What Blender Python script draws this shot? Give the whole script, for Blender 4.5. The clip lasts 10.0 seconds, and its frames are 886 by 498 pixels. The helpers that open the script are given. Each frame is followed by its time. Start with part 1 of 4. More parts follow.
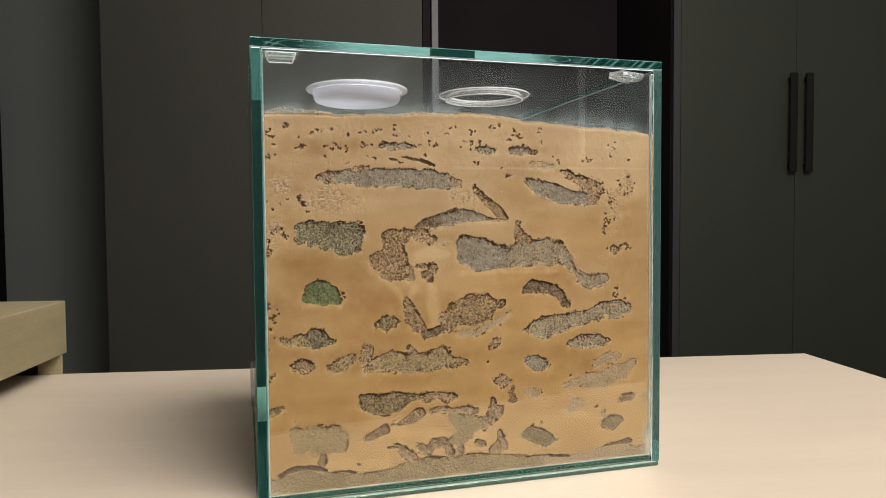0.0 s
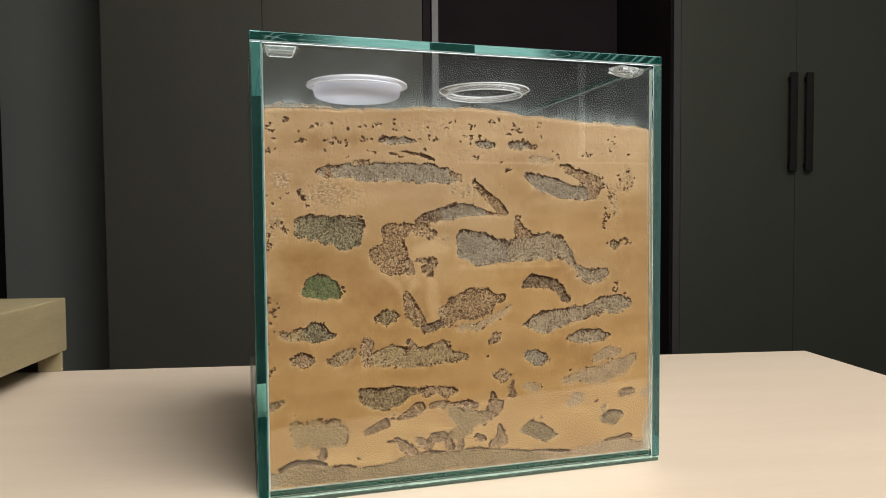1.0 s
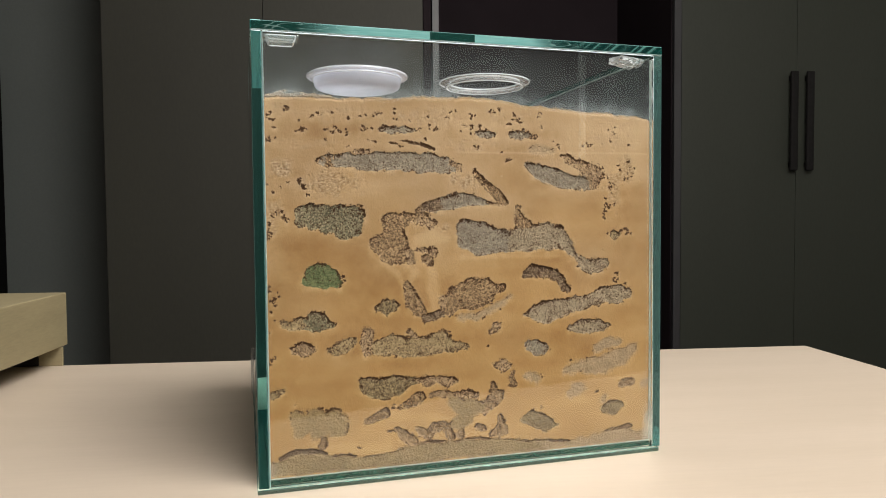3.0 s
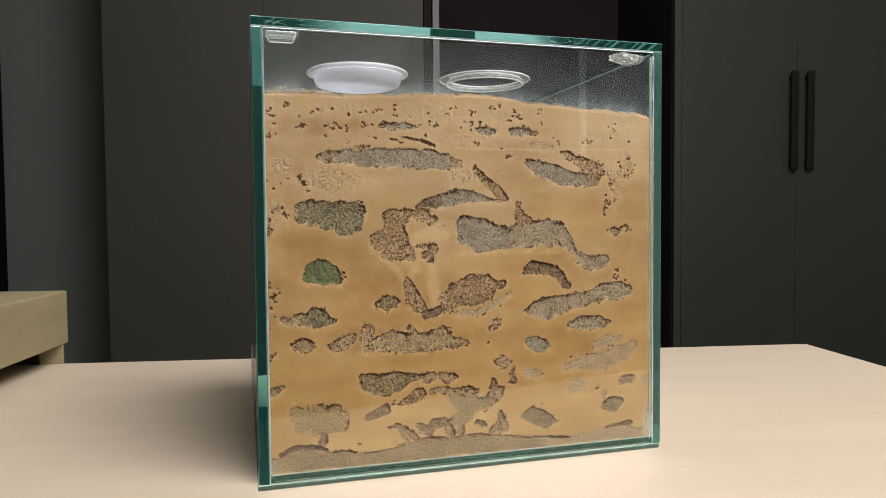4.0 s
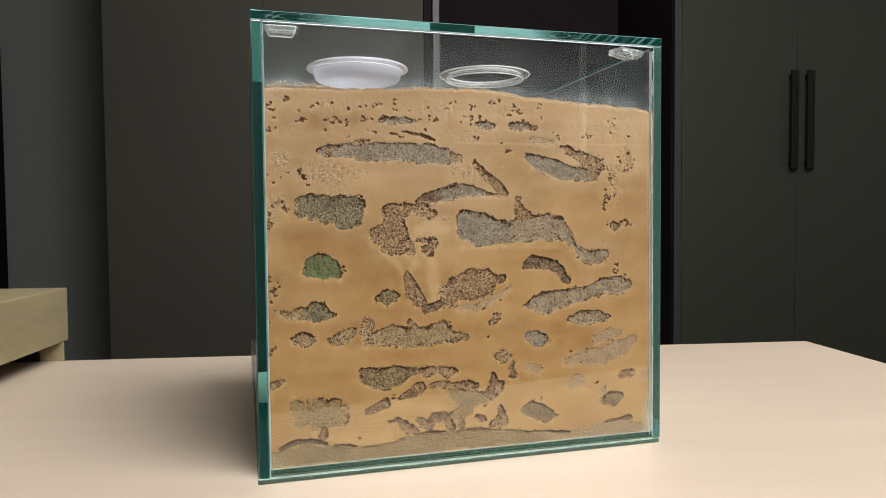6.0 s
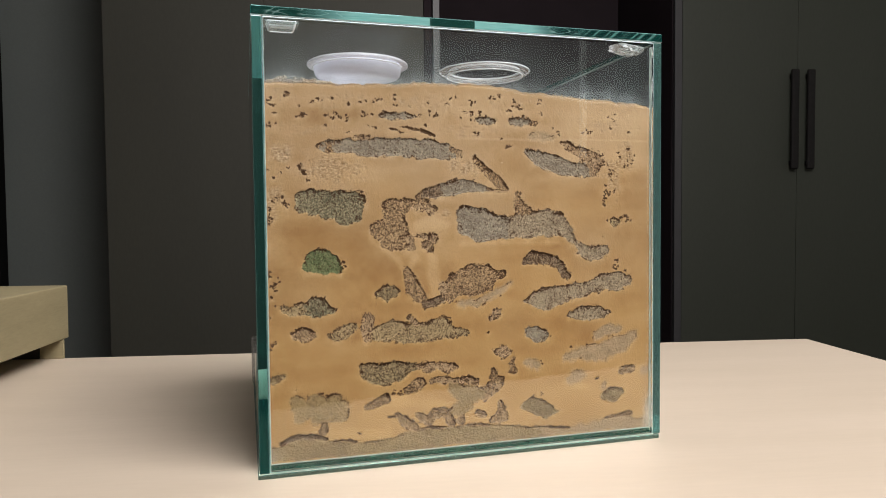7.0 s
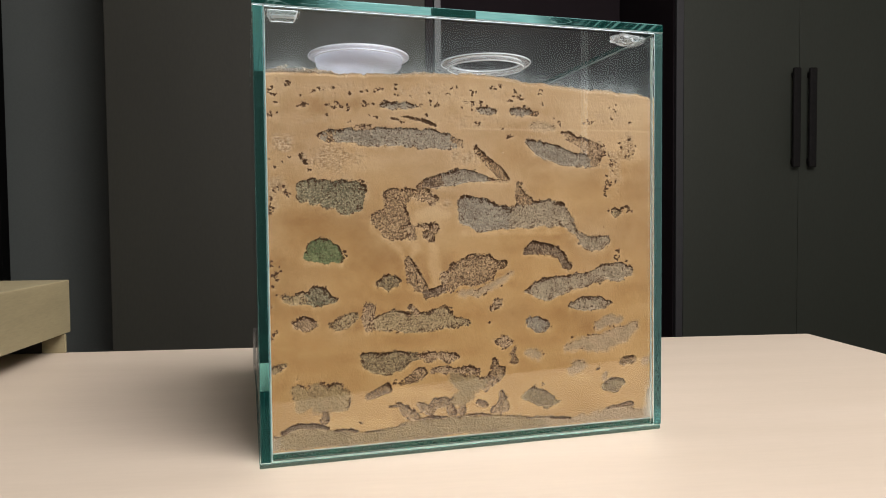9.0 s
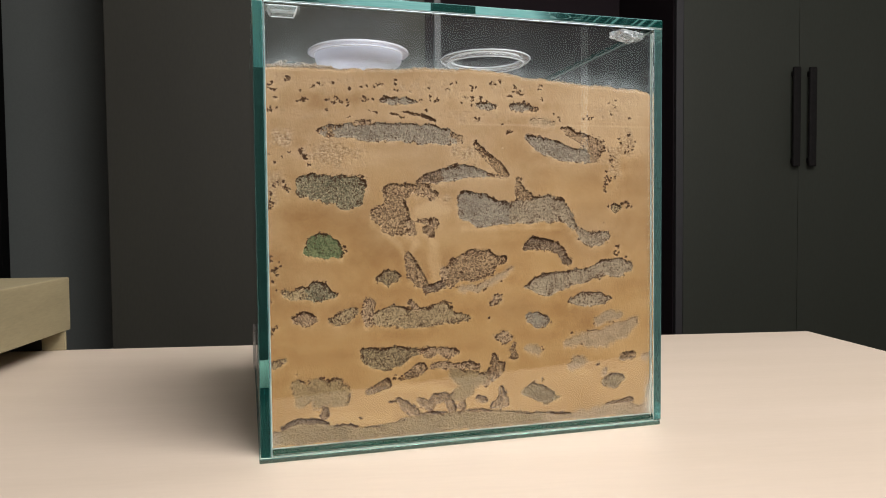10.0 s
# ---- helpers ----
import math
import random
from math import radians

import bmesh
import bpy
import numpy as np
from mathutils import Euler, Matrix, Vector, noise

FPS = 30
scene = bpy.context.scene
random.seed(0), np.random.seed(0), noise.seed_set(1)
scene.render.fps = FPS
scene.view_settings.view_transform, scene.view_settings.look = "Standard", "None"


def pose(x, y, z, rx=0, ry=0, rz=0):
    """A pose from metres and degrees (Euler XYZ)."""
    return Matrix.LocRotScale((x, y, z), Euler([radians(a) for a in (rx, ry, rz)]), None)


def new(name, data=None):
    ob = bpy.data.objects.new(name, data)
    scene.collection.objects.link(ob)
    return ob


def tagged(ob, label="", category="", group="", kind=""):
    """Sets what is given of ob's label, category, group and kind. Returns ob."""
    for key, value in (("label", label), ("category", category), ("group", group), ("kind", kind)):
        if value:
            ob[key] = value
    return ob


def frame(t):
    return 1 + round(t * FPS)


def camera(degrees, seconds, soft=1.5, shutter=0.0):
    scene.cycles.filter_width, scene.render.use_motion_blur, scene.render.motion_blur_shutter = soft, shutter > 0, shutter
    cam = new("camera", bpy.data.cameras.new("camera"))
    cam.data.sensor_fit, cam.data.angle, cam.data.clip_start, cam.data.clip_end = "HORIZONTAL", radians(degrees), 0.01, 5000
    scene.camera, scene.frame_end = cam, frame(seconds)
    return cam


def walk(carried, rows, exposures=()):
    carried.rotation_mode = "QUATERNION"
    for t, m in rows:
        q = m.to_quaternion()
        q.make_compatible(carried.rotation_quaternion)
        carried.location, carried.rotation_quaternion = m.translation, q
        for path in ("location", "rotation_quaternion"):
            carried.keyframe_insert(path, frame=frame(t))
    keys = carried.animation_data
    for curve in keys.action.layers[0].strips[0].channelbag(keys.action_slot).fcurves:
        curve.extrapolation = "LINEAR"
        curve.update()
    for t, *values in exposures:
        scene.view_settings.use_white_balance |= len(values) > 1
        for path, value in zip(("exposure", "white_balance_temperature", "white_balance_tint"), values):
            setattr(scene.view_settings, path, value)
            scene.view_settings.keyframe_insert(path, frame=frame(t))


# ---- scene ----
# ---- camera: a slow sinking move in front of the tank, eye, yaw, pitch, lean ----
cam = camera(64.95, 10.0, soft=0.95)
PATH = [
    (0, -0.00367, -0.30976, 0.12776, -15.923, -2.490, -0.429),
    (0.5, -0.00366, -0.30986, 0.12635, -15.904, -2.473, -0.435),
    (1, -0.00365, -0.30997, 0.12496, -15.914, -2.457, -0.441),
    (1.5, -0.00364, -0.31008, 0.12360, -15.916, -2.442, -0.447),
    (2, -0.00363, -0.31019, 0.12224, -15.898, -2.428, -0.453),
    (2.5, -0.00362, -0.31029, 0.12098, -15.879, -2.415, -0.458),
    (4, -0.00359, -0.31062, 0.11797, -15.823, -2.382, -0.476),
    (4.5, -0.00358, -0.31072, 0.11755, -15.812, -2.373, -0.482),
    (5, -0.00357, -0.31083, 0.11708, -15.812, -2.365, -0.487),
    (5.5, -0.00356, -0.31094, 0.11618, -15.810, -2.358, -0.493),
    (7, -0.00354, -0.31126, 0.11298, -15.784, -2.344, -0.511),
    (7.5, -0.00353, -0.31137, 0.11187, -15.761, -2.341, -0.517),
    (8, -0.00352, -0.31147, 0.11069, -15.701, -2.339, -0.522),
    (8.5, -0.00351, -0.31158, 0.10948, -15.665, -2.338, -0.528),
    (9, -0.00350, -0.31169, 0.10821, -15.659, -2.338, -0.534),
    (9.5, -0.00349, -0.31180, 0.10711, -15.679, -2.339, -0.540),
    (10, -0.00348, -0.31190, 0.10603, -15.661, -2.342, -0.546),
]
walk(cam, [(t, pose(x, y, z, 90 + pitch, 0, yaw) @ pose(0, 0, 0, 0, 0, lean)) for t, x, y, z, yaw, pitch, lean in PATH],
     [(0, 0.02, 6470, 10), (3, 0.03, 6400, 10.5), (5, 0.03, 6330, 11.5), (8, 0.03, 6240, 13), (10, 0.03, 6200, 13.5)])

# ---- light: a closed room at night with one unseen lamp, no fixture, in front of the tank, to its right ----
world = bpy.data.worlds.new("night")
world.use_nodes = True
world.node_tree.nodes["Background"].inputs["Color"].default_value = (0.02, 0.022, 0.025, 1)
scene.world = world
lamp = bpy.data.lights.new("key_lamp", "POINT")
lamp.shadow_soft_size, lamp.energy, lamp.color = 0.46, 92, (1.0, 0.94, 0.865)
new("key_lamp", lamp).location = (0.49, -0.61, 1.09)

# the room is turned a little against the tank: a runs along the cupboards, b towards them
TURN = -10.39
ROOM = pose(0, 0, 0, 0, 0, TURN)
FLOOR, CEILING = -0.74, 1.78
MM = 0.001


# ---- materials ----
def mat(name, colour, colour2=None, rough=0.5, scale=8.0, stretch=(1, 1, 1), bump=0.0, bump_scale=200.0, metal=0.0,
        spec=0.5, fine=0.0, fine_scale=150.0):
    """Two-scale procedural surface: a broad mottling between two colours, fine flecks, and relief."""
    m = bpy.data.materials.new(name)
    m.use_nodes = True
    nt = m.node_tree
    p = nt.nodes["Principled BSDF"]
    p.inputs["Roughness"].default_value, p.inputs["Metallic"].default_value = rough, metal
    p.inputs["Specular IOR Level"].default_value = spec
    co = nt.nodes.new("ShaderNodeTexCoord")
    mp = nt.nodes.new("ShaderNodeMapping")
    mp.inputs["Scale"].default_value = stretch
    nt.links.new(co.outputs["Object"], mp.inputs["Vector"])
    n1 = nt.nodes.new("ShaderNodeTexNoise")
    n1.inputs["Scale"].default_value, n1.inputs["Detail"].default_value = scale, 6
    nt.links.new(mp.outputs["Vector"], n1.inputs["Vector"])
    mix = nt.nodes.new("ShaderNodeMix")
    mix.data_type = "RGBA"
    mix.inputs["A"].default_value, mix.inputs["B"].default_value = (*colour, 1), (*(colour2 or colour), 1)
    ramp = nt.nodes.new("ShaderNodeMapRange")
    ramp.inputs["From Min"].default_value, ramp.inputs["From Max"].default_value = 0.32, 0.68
    nt.links.new(n1.outputs["Fac"], ramp.inputs["Value"])
    nt.links.new(ramp.outputs["Result"], mix.inputs["Factor"])
    out = mix.outputs["Result"]
    if fine:
        n2 = nt.nodes.new("ShaderNodeTexNoise")
        n2.inputs["Scale"].default_value, n2.inputs["Detail"].default_value = fine_scale, 3
        nt.links.new(mp.outputs["Vector"], n2.inputs["Vector"])
        r2 = nt.nodes.new("ShaderNodeMapRange")
        r2.inputs["From Min"].default_value, r2.inputs["From Max"].default_value = 0.3, 0.7
        r2.inputs["To Min"].default_value, r2.inputs["To Max"].default_value = 1 - fine, 1 + fine
        nt.links.new(n2.outputs["Fac"], r2.inputs["Value"])
        vm = nt.nodes.new("ShaderNodeVectorMath")
        vm.operation = "SCALE"
        nt.links.new(out, vm.inputs[0])
        nt.links.new(r2.outputs["Result"], vm.inputs["Scale"])
        out = vm.outputs["Vector"]
    nt.links.new(out, p.inputs["Base Color"])
    if bump:
        n3 = nt.nodes.new("ShaderNodeTexNoise")
        n3.inputs["Scale"].default_value, n3.inputs["Detail"].default_value = bump_scale, 4
        nt.links.new(mp.outputs["Vector"], n3.inputs["Vector"])
        b = nt.nodes.new("ShaderNodeBump")
        b.inputs["Strength"].default_value, b.inputs["Distance"].default_value = bump, 0.001
        nt.links.new(n3.outputs["Fac"], b.inputs["Height"])
        nt.links.new(b.outputs["Normal"], p.inputs["Normal"])
    return m


def glass(name, colour, rough=0.0, ior=1.5):
    m = bpy.data.materials.new(name)
    m.use_nodes = True
    nt = m.node_tree
    nt.nodes.remove(nt.nodes["Principled BSDF"])
    g = nt.nodes.new("ShaderNodeBsdfGlass")
    g.inputs["Color"].default_value, g.inputs["Roughness"].default_value, g.inputs["IOR"].default_value = (*colour, 1), rough, ior
    nt.links.new(g.outputs["BSDF"], nt.nodes["Material Output"].inputs["Surface"])
    return m


M_TABLE = mat("beech_laminate", (0.604, 0.514, 0.418), (0.568, 0.482, 0.386), 0.42, 3.0, (1.2, 10, 1), 0.02, 300, fine=0.018, fine_scale=40)
M_EDGE = mat("beech_edging", (0.55, 0.42, 0.29), (0.46, 0.35, 0.23), 0.5, 6.0, (1, 8, 8), 0.05, 300)
M_SHELF = mat("oak_veneer", (0.33, 0.28, 0.165), (0.27, 0.23, 0.135), 0.5, 4.0, (2, 2, 14), 0.05, 300, fine=0.06, fine_scale=60)
M_CUPBOARD = mat("charcoal_laminate", (0.055, 0.055, 0.043), (0.049, 0.049, 0.039), 0.62, 5.0, (1, 1, 0.3), 0.04, 400, fine=0.06)
# darker copy of the charcoal laminate, painting weaker light on the right wardrobe
M_CHARCOAL_DIM = mat("charcoal_laminate_dim", (0.034, 0.039, 0.029), (0.030, 0.035, 0.025), 0.62, 5.0, (1, 1, 0.3), 0.04, 400, fine=0.06)
M_CARCASS = mat("dark_carcass", (0.02, 0.019, 0.018), (0.015, 0.014, 0.014), 0.5, 5.0)
M_NICHE = mat("black_recess", (0.030, 0.023, 0.027), (0.025, 0.019, 0.022), 0.8, 5.0, spec=0.05)
M_TRIM = mat("grey_aluminium", (0.070, 0.072, 0.075), (0.058, 0.060, 0.063), 0.4, 30.0, metal=0.4)
M_STRIP = mat("dim_grey_strip", (0.040, 0.040, 0.044), (0.035, 0.035, 0.038), 0.6, 30.0)
M_HANDLE = mat("black_steel", (0.012, 0.011, 0.011), (0.016, 0.015, 0.015), 0.75, 60.0, spec=0.15)
M_WALL = mat("grey_paint", (0.192, 0.215, 0.208), (0.170, 0.192, 0.186), 0.8, 2.0, bump=0.1, bump_scale=250, fine=0.03)
M_ROOMWALL = mat("bounce_pale", (0.42, 0.43, 0.42), (0.38, 0.39, 0.38), 0.85, 2.0, bump=0.1, bump_scale=250)
M_DIMWALL = mat("low_bounce_brown", (0.075, 0.055, 0.042), (0.062, 0.046, 0.036), 0.85, 2.0, bump=0.1, bump_scale=250)
M_CEIL = mat("white_paint", (0.62, 0.62, 0.60), (0.58, 0.58, 0.56), 0.85, 2.0, bump=0.1, bump_scale=250)
M_FLOOR = mat("dark_floorboards", (0.12, 0.085, 0.055), (0.08, 0.055, 0.035), 0.45, 3.0, (1, 12, 1), 0.1, 100)
M_DOOR = mat("black_door", (0.007, 0.006, 0.006), (0.005, 0.005, 0.005), 0.7, 5.0, spec=0.1)


def tree(m):
    """Small helpers to wire one node tree: noise, sums, steps, blends and mesh attributes."""
    nt = m.node_tree
    co = nt.nodes.new("ShaderNodeTexCoord")

    def noise(scale, detail=3, stretch=None):
        n = nt.nodes.new("ShaderNodeTexNoise")
        n.inputs["Scale"].default_value, n.inputs["Detail"].default_value = scale, detail
        src = co.outputs["Object"]
        if stretch:
            mp = nt.nodes.new("ShaderNodeMapping")
            mp.inputs["Scale"].default_value = stretch
            nt.links.new(src, mp.inputs["Vector"])
            src = mp.outputs["Vector"]
        nt.links.new(src, n.inputs["Vector"])
        return n.outputs["Fac"]

    def total(base, *terms):
        """base + sum of factor * socket."""
        for factor, socket in terms:
            n = nt.nodes.new("ShaderNodeMath")
            n.operation = "MULTIPLY_ADD"
            nt.links.new(socket, n.inputs[0])
            n.inputs[1].default_value = factor
            if isinstance(base, (int, float)):
                n.inputs[2].default_value = base
            else:
                nt.links.new(base, n.inputs[2])
            base = n.outputs["Value"]
        return base

    def times(a, b):
        n = nt.nodes.new("ShaderNodeMath")
        n.operation = "MULTIPLY"
        nt.links.new(a, n.inputs[0])
        nt.links.new(b, n.inputs[1])
        return n.outputs["Value"]

    def step(v, lo, hi):
        n = nt.nodes.new("ShaderNodeMapRange")
        n.inputs["From Min"].default_value, n.inputs["From Max"].default_value = lo, hi
        nt.links.new(v, n.inputs["Value"])
        return n.outputs["Result"]

    def blend(f, a, b):
        n = nt.nodes.new("ShaderNodeMix")
        n.data_type = "RGBA"
        nt.links.new(f, n.inputs["Factor"])
        for v, key in ((a, "A"), (b, "B")):
            if isinstance(v, tuple):
                n.inputs[key].default_value = (*v, 1)
            else:
                nt.links.new(v, n.inputs[key])
        return n.outputs["Result"]

    def tint(f, colour, a, b):
        """The colour times a hue that goes from a to b."""
        n = nt.nodes.new("ShaderNodeMix")
        n.data_type, n.blend_type, n.clamp_result = "RGBA", "MULTIPLY", False
        n.inputs["Factor"].default_value = 1.0
        nt.links.new(colour, n.inputs["A"])
        nt.links.new(blend(f, a, b), n.inputs["B"])
        return n.outputs["Result"]

    def attr(key):
        n = nt.nodes.new("ShaderNodeAttribute")
        n.attribute_name = key
        return n.outputs["Fac"]

    def finish(colour, height, strength, distance):
        p = nt.nodes["Principled BSDF"]
        p.inputs["Roughness"].default_value, p.inputs["Specular IOR Level"].default_value = 0.92, 0.1
        nt.links.new(colour, p.inputs["Base Color"])
        b = nt.nodes.new("ShaderNodeBump")
        b.inputs["Strength"].default_value, b.inputs["Distance"].default_value = strength, distance
        nt.links.new(height, b.inputs["Height"])
        nt.links.new(b.outputs["Normal"], p.inputs["Normal"])

    return noise, total, times, step, blend, attr, finish, tint


def sand_colour(noise, total, times, step, blend, attr, finish, tint):
    """Packed sand: tone by a painted paleness sheet, faint grain, crumbly pinkish places, a few dark grains."""
    fine, mid = noise(1100, 3), noise(330, 4)
    pale_mix = total(-0.30, (1.0, attr("paleness")), (0.35, fine), (0.25, mid))
    base = blend(pale_mix, (0.216, 0.124, 0.0475), (0.364, 0.252, 0.131))
    crumb = step(total(-0.5, (1.0, noise(1050, 2, (0.75, 1, 1.2)))), -0.09, 0.10)
    crumbs = blend(crumb, (0.212, 0.136, 0.067), (0.350, 0.250, 0.139))
    hit = step(total(-0.92, (0.75, attr("crumbly")), (1.1, noise(260, 5))), -0.10, 0.30)
    base = blend(times(hit, step(total(0.0, (1.0, attr("crumbly"))), 0.0, 0.3)), base, crumbs)
    grit = step(total(-0.5, (1.0, noise(1500, 2))), 0.215, 0.25)
    return tint(attr("height_hue"), blend(grit, base, (0.10, 0.052, 0.022)), (1.045, 0.975, 0.835), (0.985, 1.015, 1.16)), fine


M_SAND = bpy.data.materials.new("packed_sand")
M_SAND.use_nodes = True
kit = tree(M_SAND)
tone, relief = sand_colour(*kit)
kit[6](tone, relief, 0.12, 0.0006)
M_ROUGH = mat("crumbly_sand", (0.37, 0.255, 0.165), (0.245, 0.155, 0.088), 0.95, 60.0, (1, 1, 1.5), 0.6, 1500, spec=0.1, fine=0.3, fine_scale=900)


def grains(name, light, mid, limit, ragged=0.75, dark=(0.041, 0.019, 0.0075), soft=0.16, size=1150, contrast=3.3):
    """Loose grains in a hollow, ragged against the sand; dark soil grains, painted denser along the roof as its shade,
    thin out inwards.
    """
    m = bpy.data.materials.new(name)
    m.use_nodes = True
    kit = noise, total, times, step, blend, attr, finish, tint = tree(m)
    sand_tone, fine = sand_colour(*kit)
    grit, clump = noise(size, 1), noise(520, 3)
    mask_at = total(-1.35 * ragged, (1.0, attr("inside")), (1.7 * ragged, grit), (1.0 * ragged, clump))
    mask = step(mask_at, -soft, soft)
    body = blend(total(-0.25 - 0.68 * contrast, (1.36 * contrast, noise(1450, 1)), (1.5, noise(140, 4))), light, mid)
    colour = blend(mask, sand_tone, body)
    fleck = step(total(-0.5, (1.0, noise(2000, 1)), (0.10, attr("edge"))), 0.125, 0.165)
    colour = blend(times(fleck, mask), colour, tuple(min(0.5, 1.45 * c) for c in light))
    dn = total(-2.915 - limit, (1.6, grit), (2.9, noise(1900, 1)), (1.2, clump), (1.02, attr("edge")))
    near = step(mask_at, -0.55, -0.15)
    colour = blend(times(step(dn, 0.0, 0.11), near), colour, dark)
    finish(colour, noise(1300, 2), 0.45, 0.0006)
    return m


KINDS = {
    "grey": (grains("grey_grains", (0.232, 0.175, 0.098), (0.088, 0.065, 0.037), 0.26, contrast=2.9), 0.35, "grey granular chamber"),
    "bluish": (grains("slate_grains", (0.226, 0.190, 0.144), (0.134, 0.111, 0.083), 0.34, contrast=1.9), 0.35, "slate grey granular chamber"),
    "ash": (grains("ash_grains", (0.272, 0.215, 0.147), (0.142, 0.110, 0.074), 0.30, contrast=2.2), 0.28, "ash grey granular chamber"),
    "pale": (grains("pale_grains", (0.285, 0.210, 0.117), (0.140, 0.102, 0.057), 0.30, contrast=2.8), 0.28, "pale granular chamber"),
    "brown": (grains("brown_grains", (0.296, 0.200, 0.112), (0.104, 0.069, 0.038), 0.20, contrast=3.2), 0.35, "brown granular gallery"),
    "dark": (grains("dark_grains", (0.200, 0.146, 0.096), (0.062, 0.042, 0.028), 0.08), 0.5, "dark brown gallery"),
    "speck": (grains("speckled_grains", (0.315, 0.220, 0.132), (0.16, 0.108, 0.064), 0.20, 0.9, soft=0.3), 0.25, "speckled crumbly hollow"),
    "faint": (grains("faint_grains", (0.290, 0.208, 0.128), (0.185, 0.135, 0.084), 0.70, 0.8, soft=1.0, contrast=0.8), 0.10, "faint sandy hollow"),
    "green": (grains("mossy_grains", (0.118, 0.133, 0.064), (0.052, 0.068, 0.030), 0.40, 0.7), 0.3, "moss green chamber"),
    "green2": (grains("olive_grains", (0.200, 0.170, 0.108), (0.074, 0.068, 0.042), 0.26, contrast=2.8), 0.35, "grey-green granular chamber"),
    "dusty": (grains("dusty_grains", (0.265, 0.187, 0.096), (0.165, 0.118, 0.061), 0.44, 0.9, soft=0.5, contrast=2.4), 0.14, "dusty granular chamber"),
    "moist": (grains("damp_grains", (0.250, 0.180, 0.096), (0.135, 0.097, 0.053), 0.46, 1.0, soft=0.5, contrast=2.2), 0.12, "damp grey sand layer"),
    "slit": (grains("soil_line_grains", (0.20, 0.125, 0.066), (0.085, 0.052, 0.028), 0.05, 0.8, soft=0.3), 0.3, "thin dark soil line"),
    "pock": (grains("pin_hole_grains", (0.22, 0.140, 0.076), (0.080, 0.047, 0.024), 0.03, 0.8, soft=0.3), 0.45, "dark pin-holes between crumbs"),
}
M_GLASS = glass("clear_float_glass", (0.985, 0.995, 0.99))


def frosted(name, colour, tint, clear, rough=0.3):
    """Ground glass: part of the light scatters in the surface, the rest goes through."""
    m = glass(name, tint, rough)
    nt = m.node_tree
    mix = nt.nodes.new("ShaderNodeMixShader")
    mix.inputs["Fac"].default_value = clear
    d = nt.nodes.new("ShaderNodeBsdfDiffuse")
    d.inputs["Color"].default_value = (*colour, 1)
    g = [n for n in nt.nodes if n.type == "BSDF_GLASS"][0]
    nt.links.new(d.outputs["BSDF"], mix.inputs[1])
    nt.links.new(g.outputs["BSDF"], mix.inputs[2])
    nt.links.new(mix.outputs["Shader"], nt.nodes["Material Output"].inputs["Surface"])
    return m


# copies of one green edge: left pane's shade, right pane's light in the colour
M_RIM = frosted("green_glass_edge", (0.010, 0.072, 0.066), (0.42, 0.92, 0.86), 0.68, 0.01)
M_SHADERIM = frosted("shaded_green_edge", (0.008, 0.056, 0.050), (0.38, 0.98, 0.96), 0.82, 0.02)
M_LITRIM = frosted("lit_green_edge", (0.15, 0.325, 0.305), (0.68, 0.97, 0.94), 0.70, 0.03)
M_PLATERIM = frosted("foot_plate_edge", (0.155, 0.205, 0.165), (0.55, 0.88, 0.78), 0.45, 0.05)
M_BASERIM = frosted("deep_green_edge", (0.014, 0.085, 0.060), (0.20, 0.70, 0.56), 0.5, 0.03)
M_ARRIS = frosted("ground_arris", (0.78, 0.94, 0.98), (0.9, 0.98, 0.98), 0.06)
# dimmed copy of the ground edge for the right pane's top
M_DIMGROUND = frosted("dimmed_ground_edge", (0.22, 0.29, 0.27), (0.6, 0.95, 0.9), 0.25, 0.1)
M_GROUND = frosted("ground_edge", (0.20, 0.46, 0.44), (0.6, 0.95, 0.9), 0.58, 0.1)


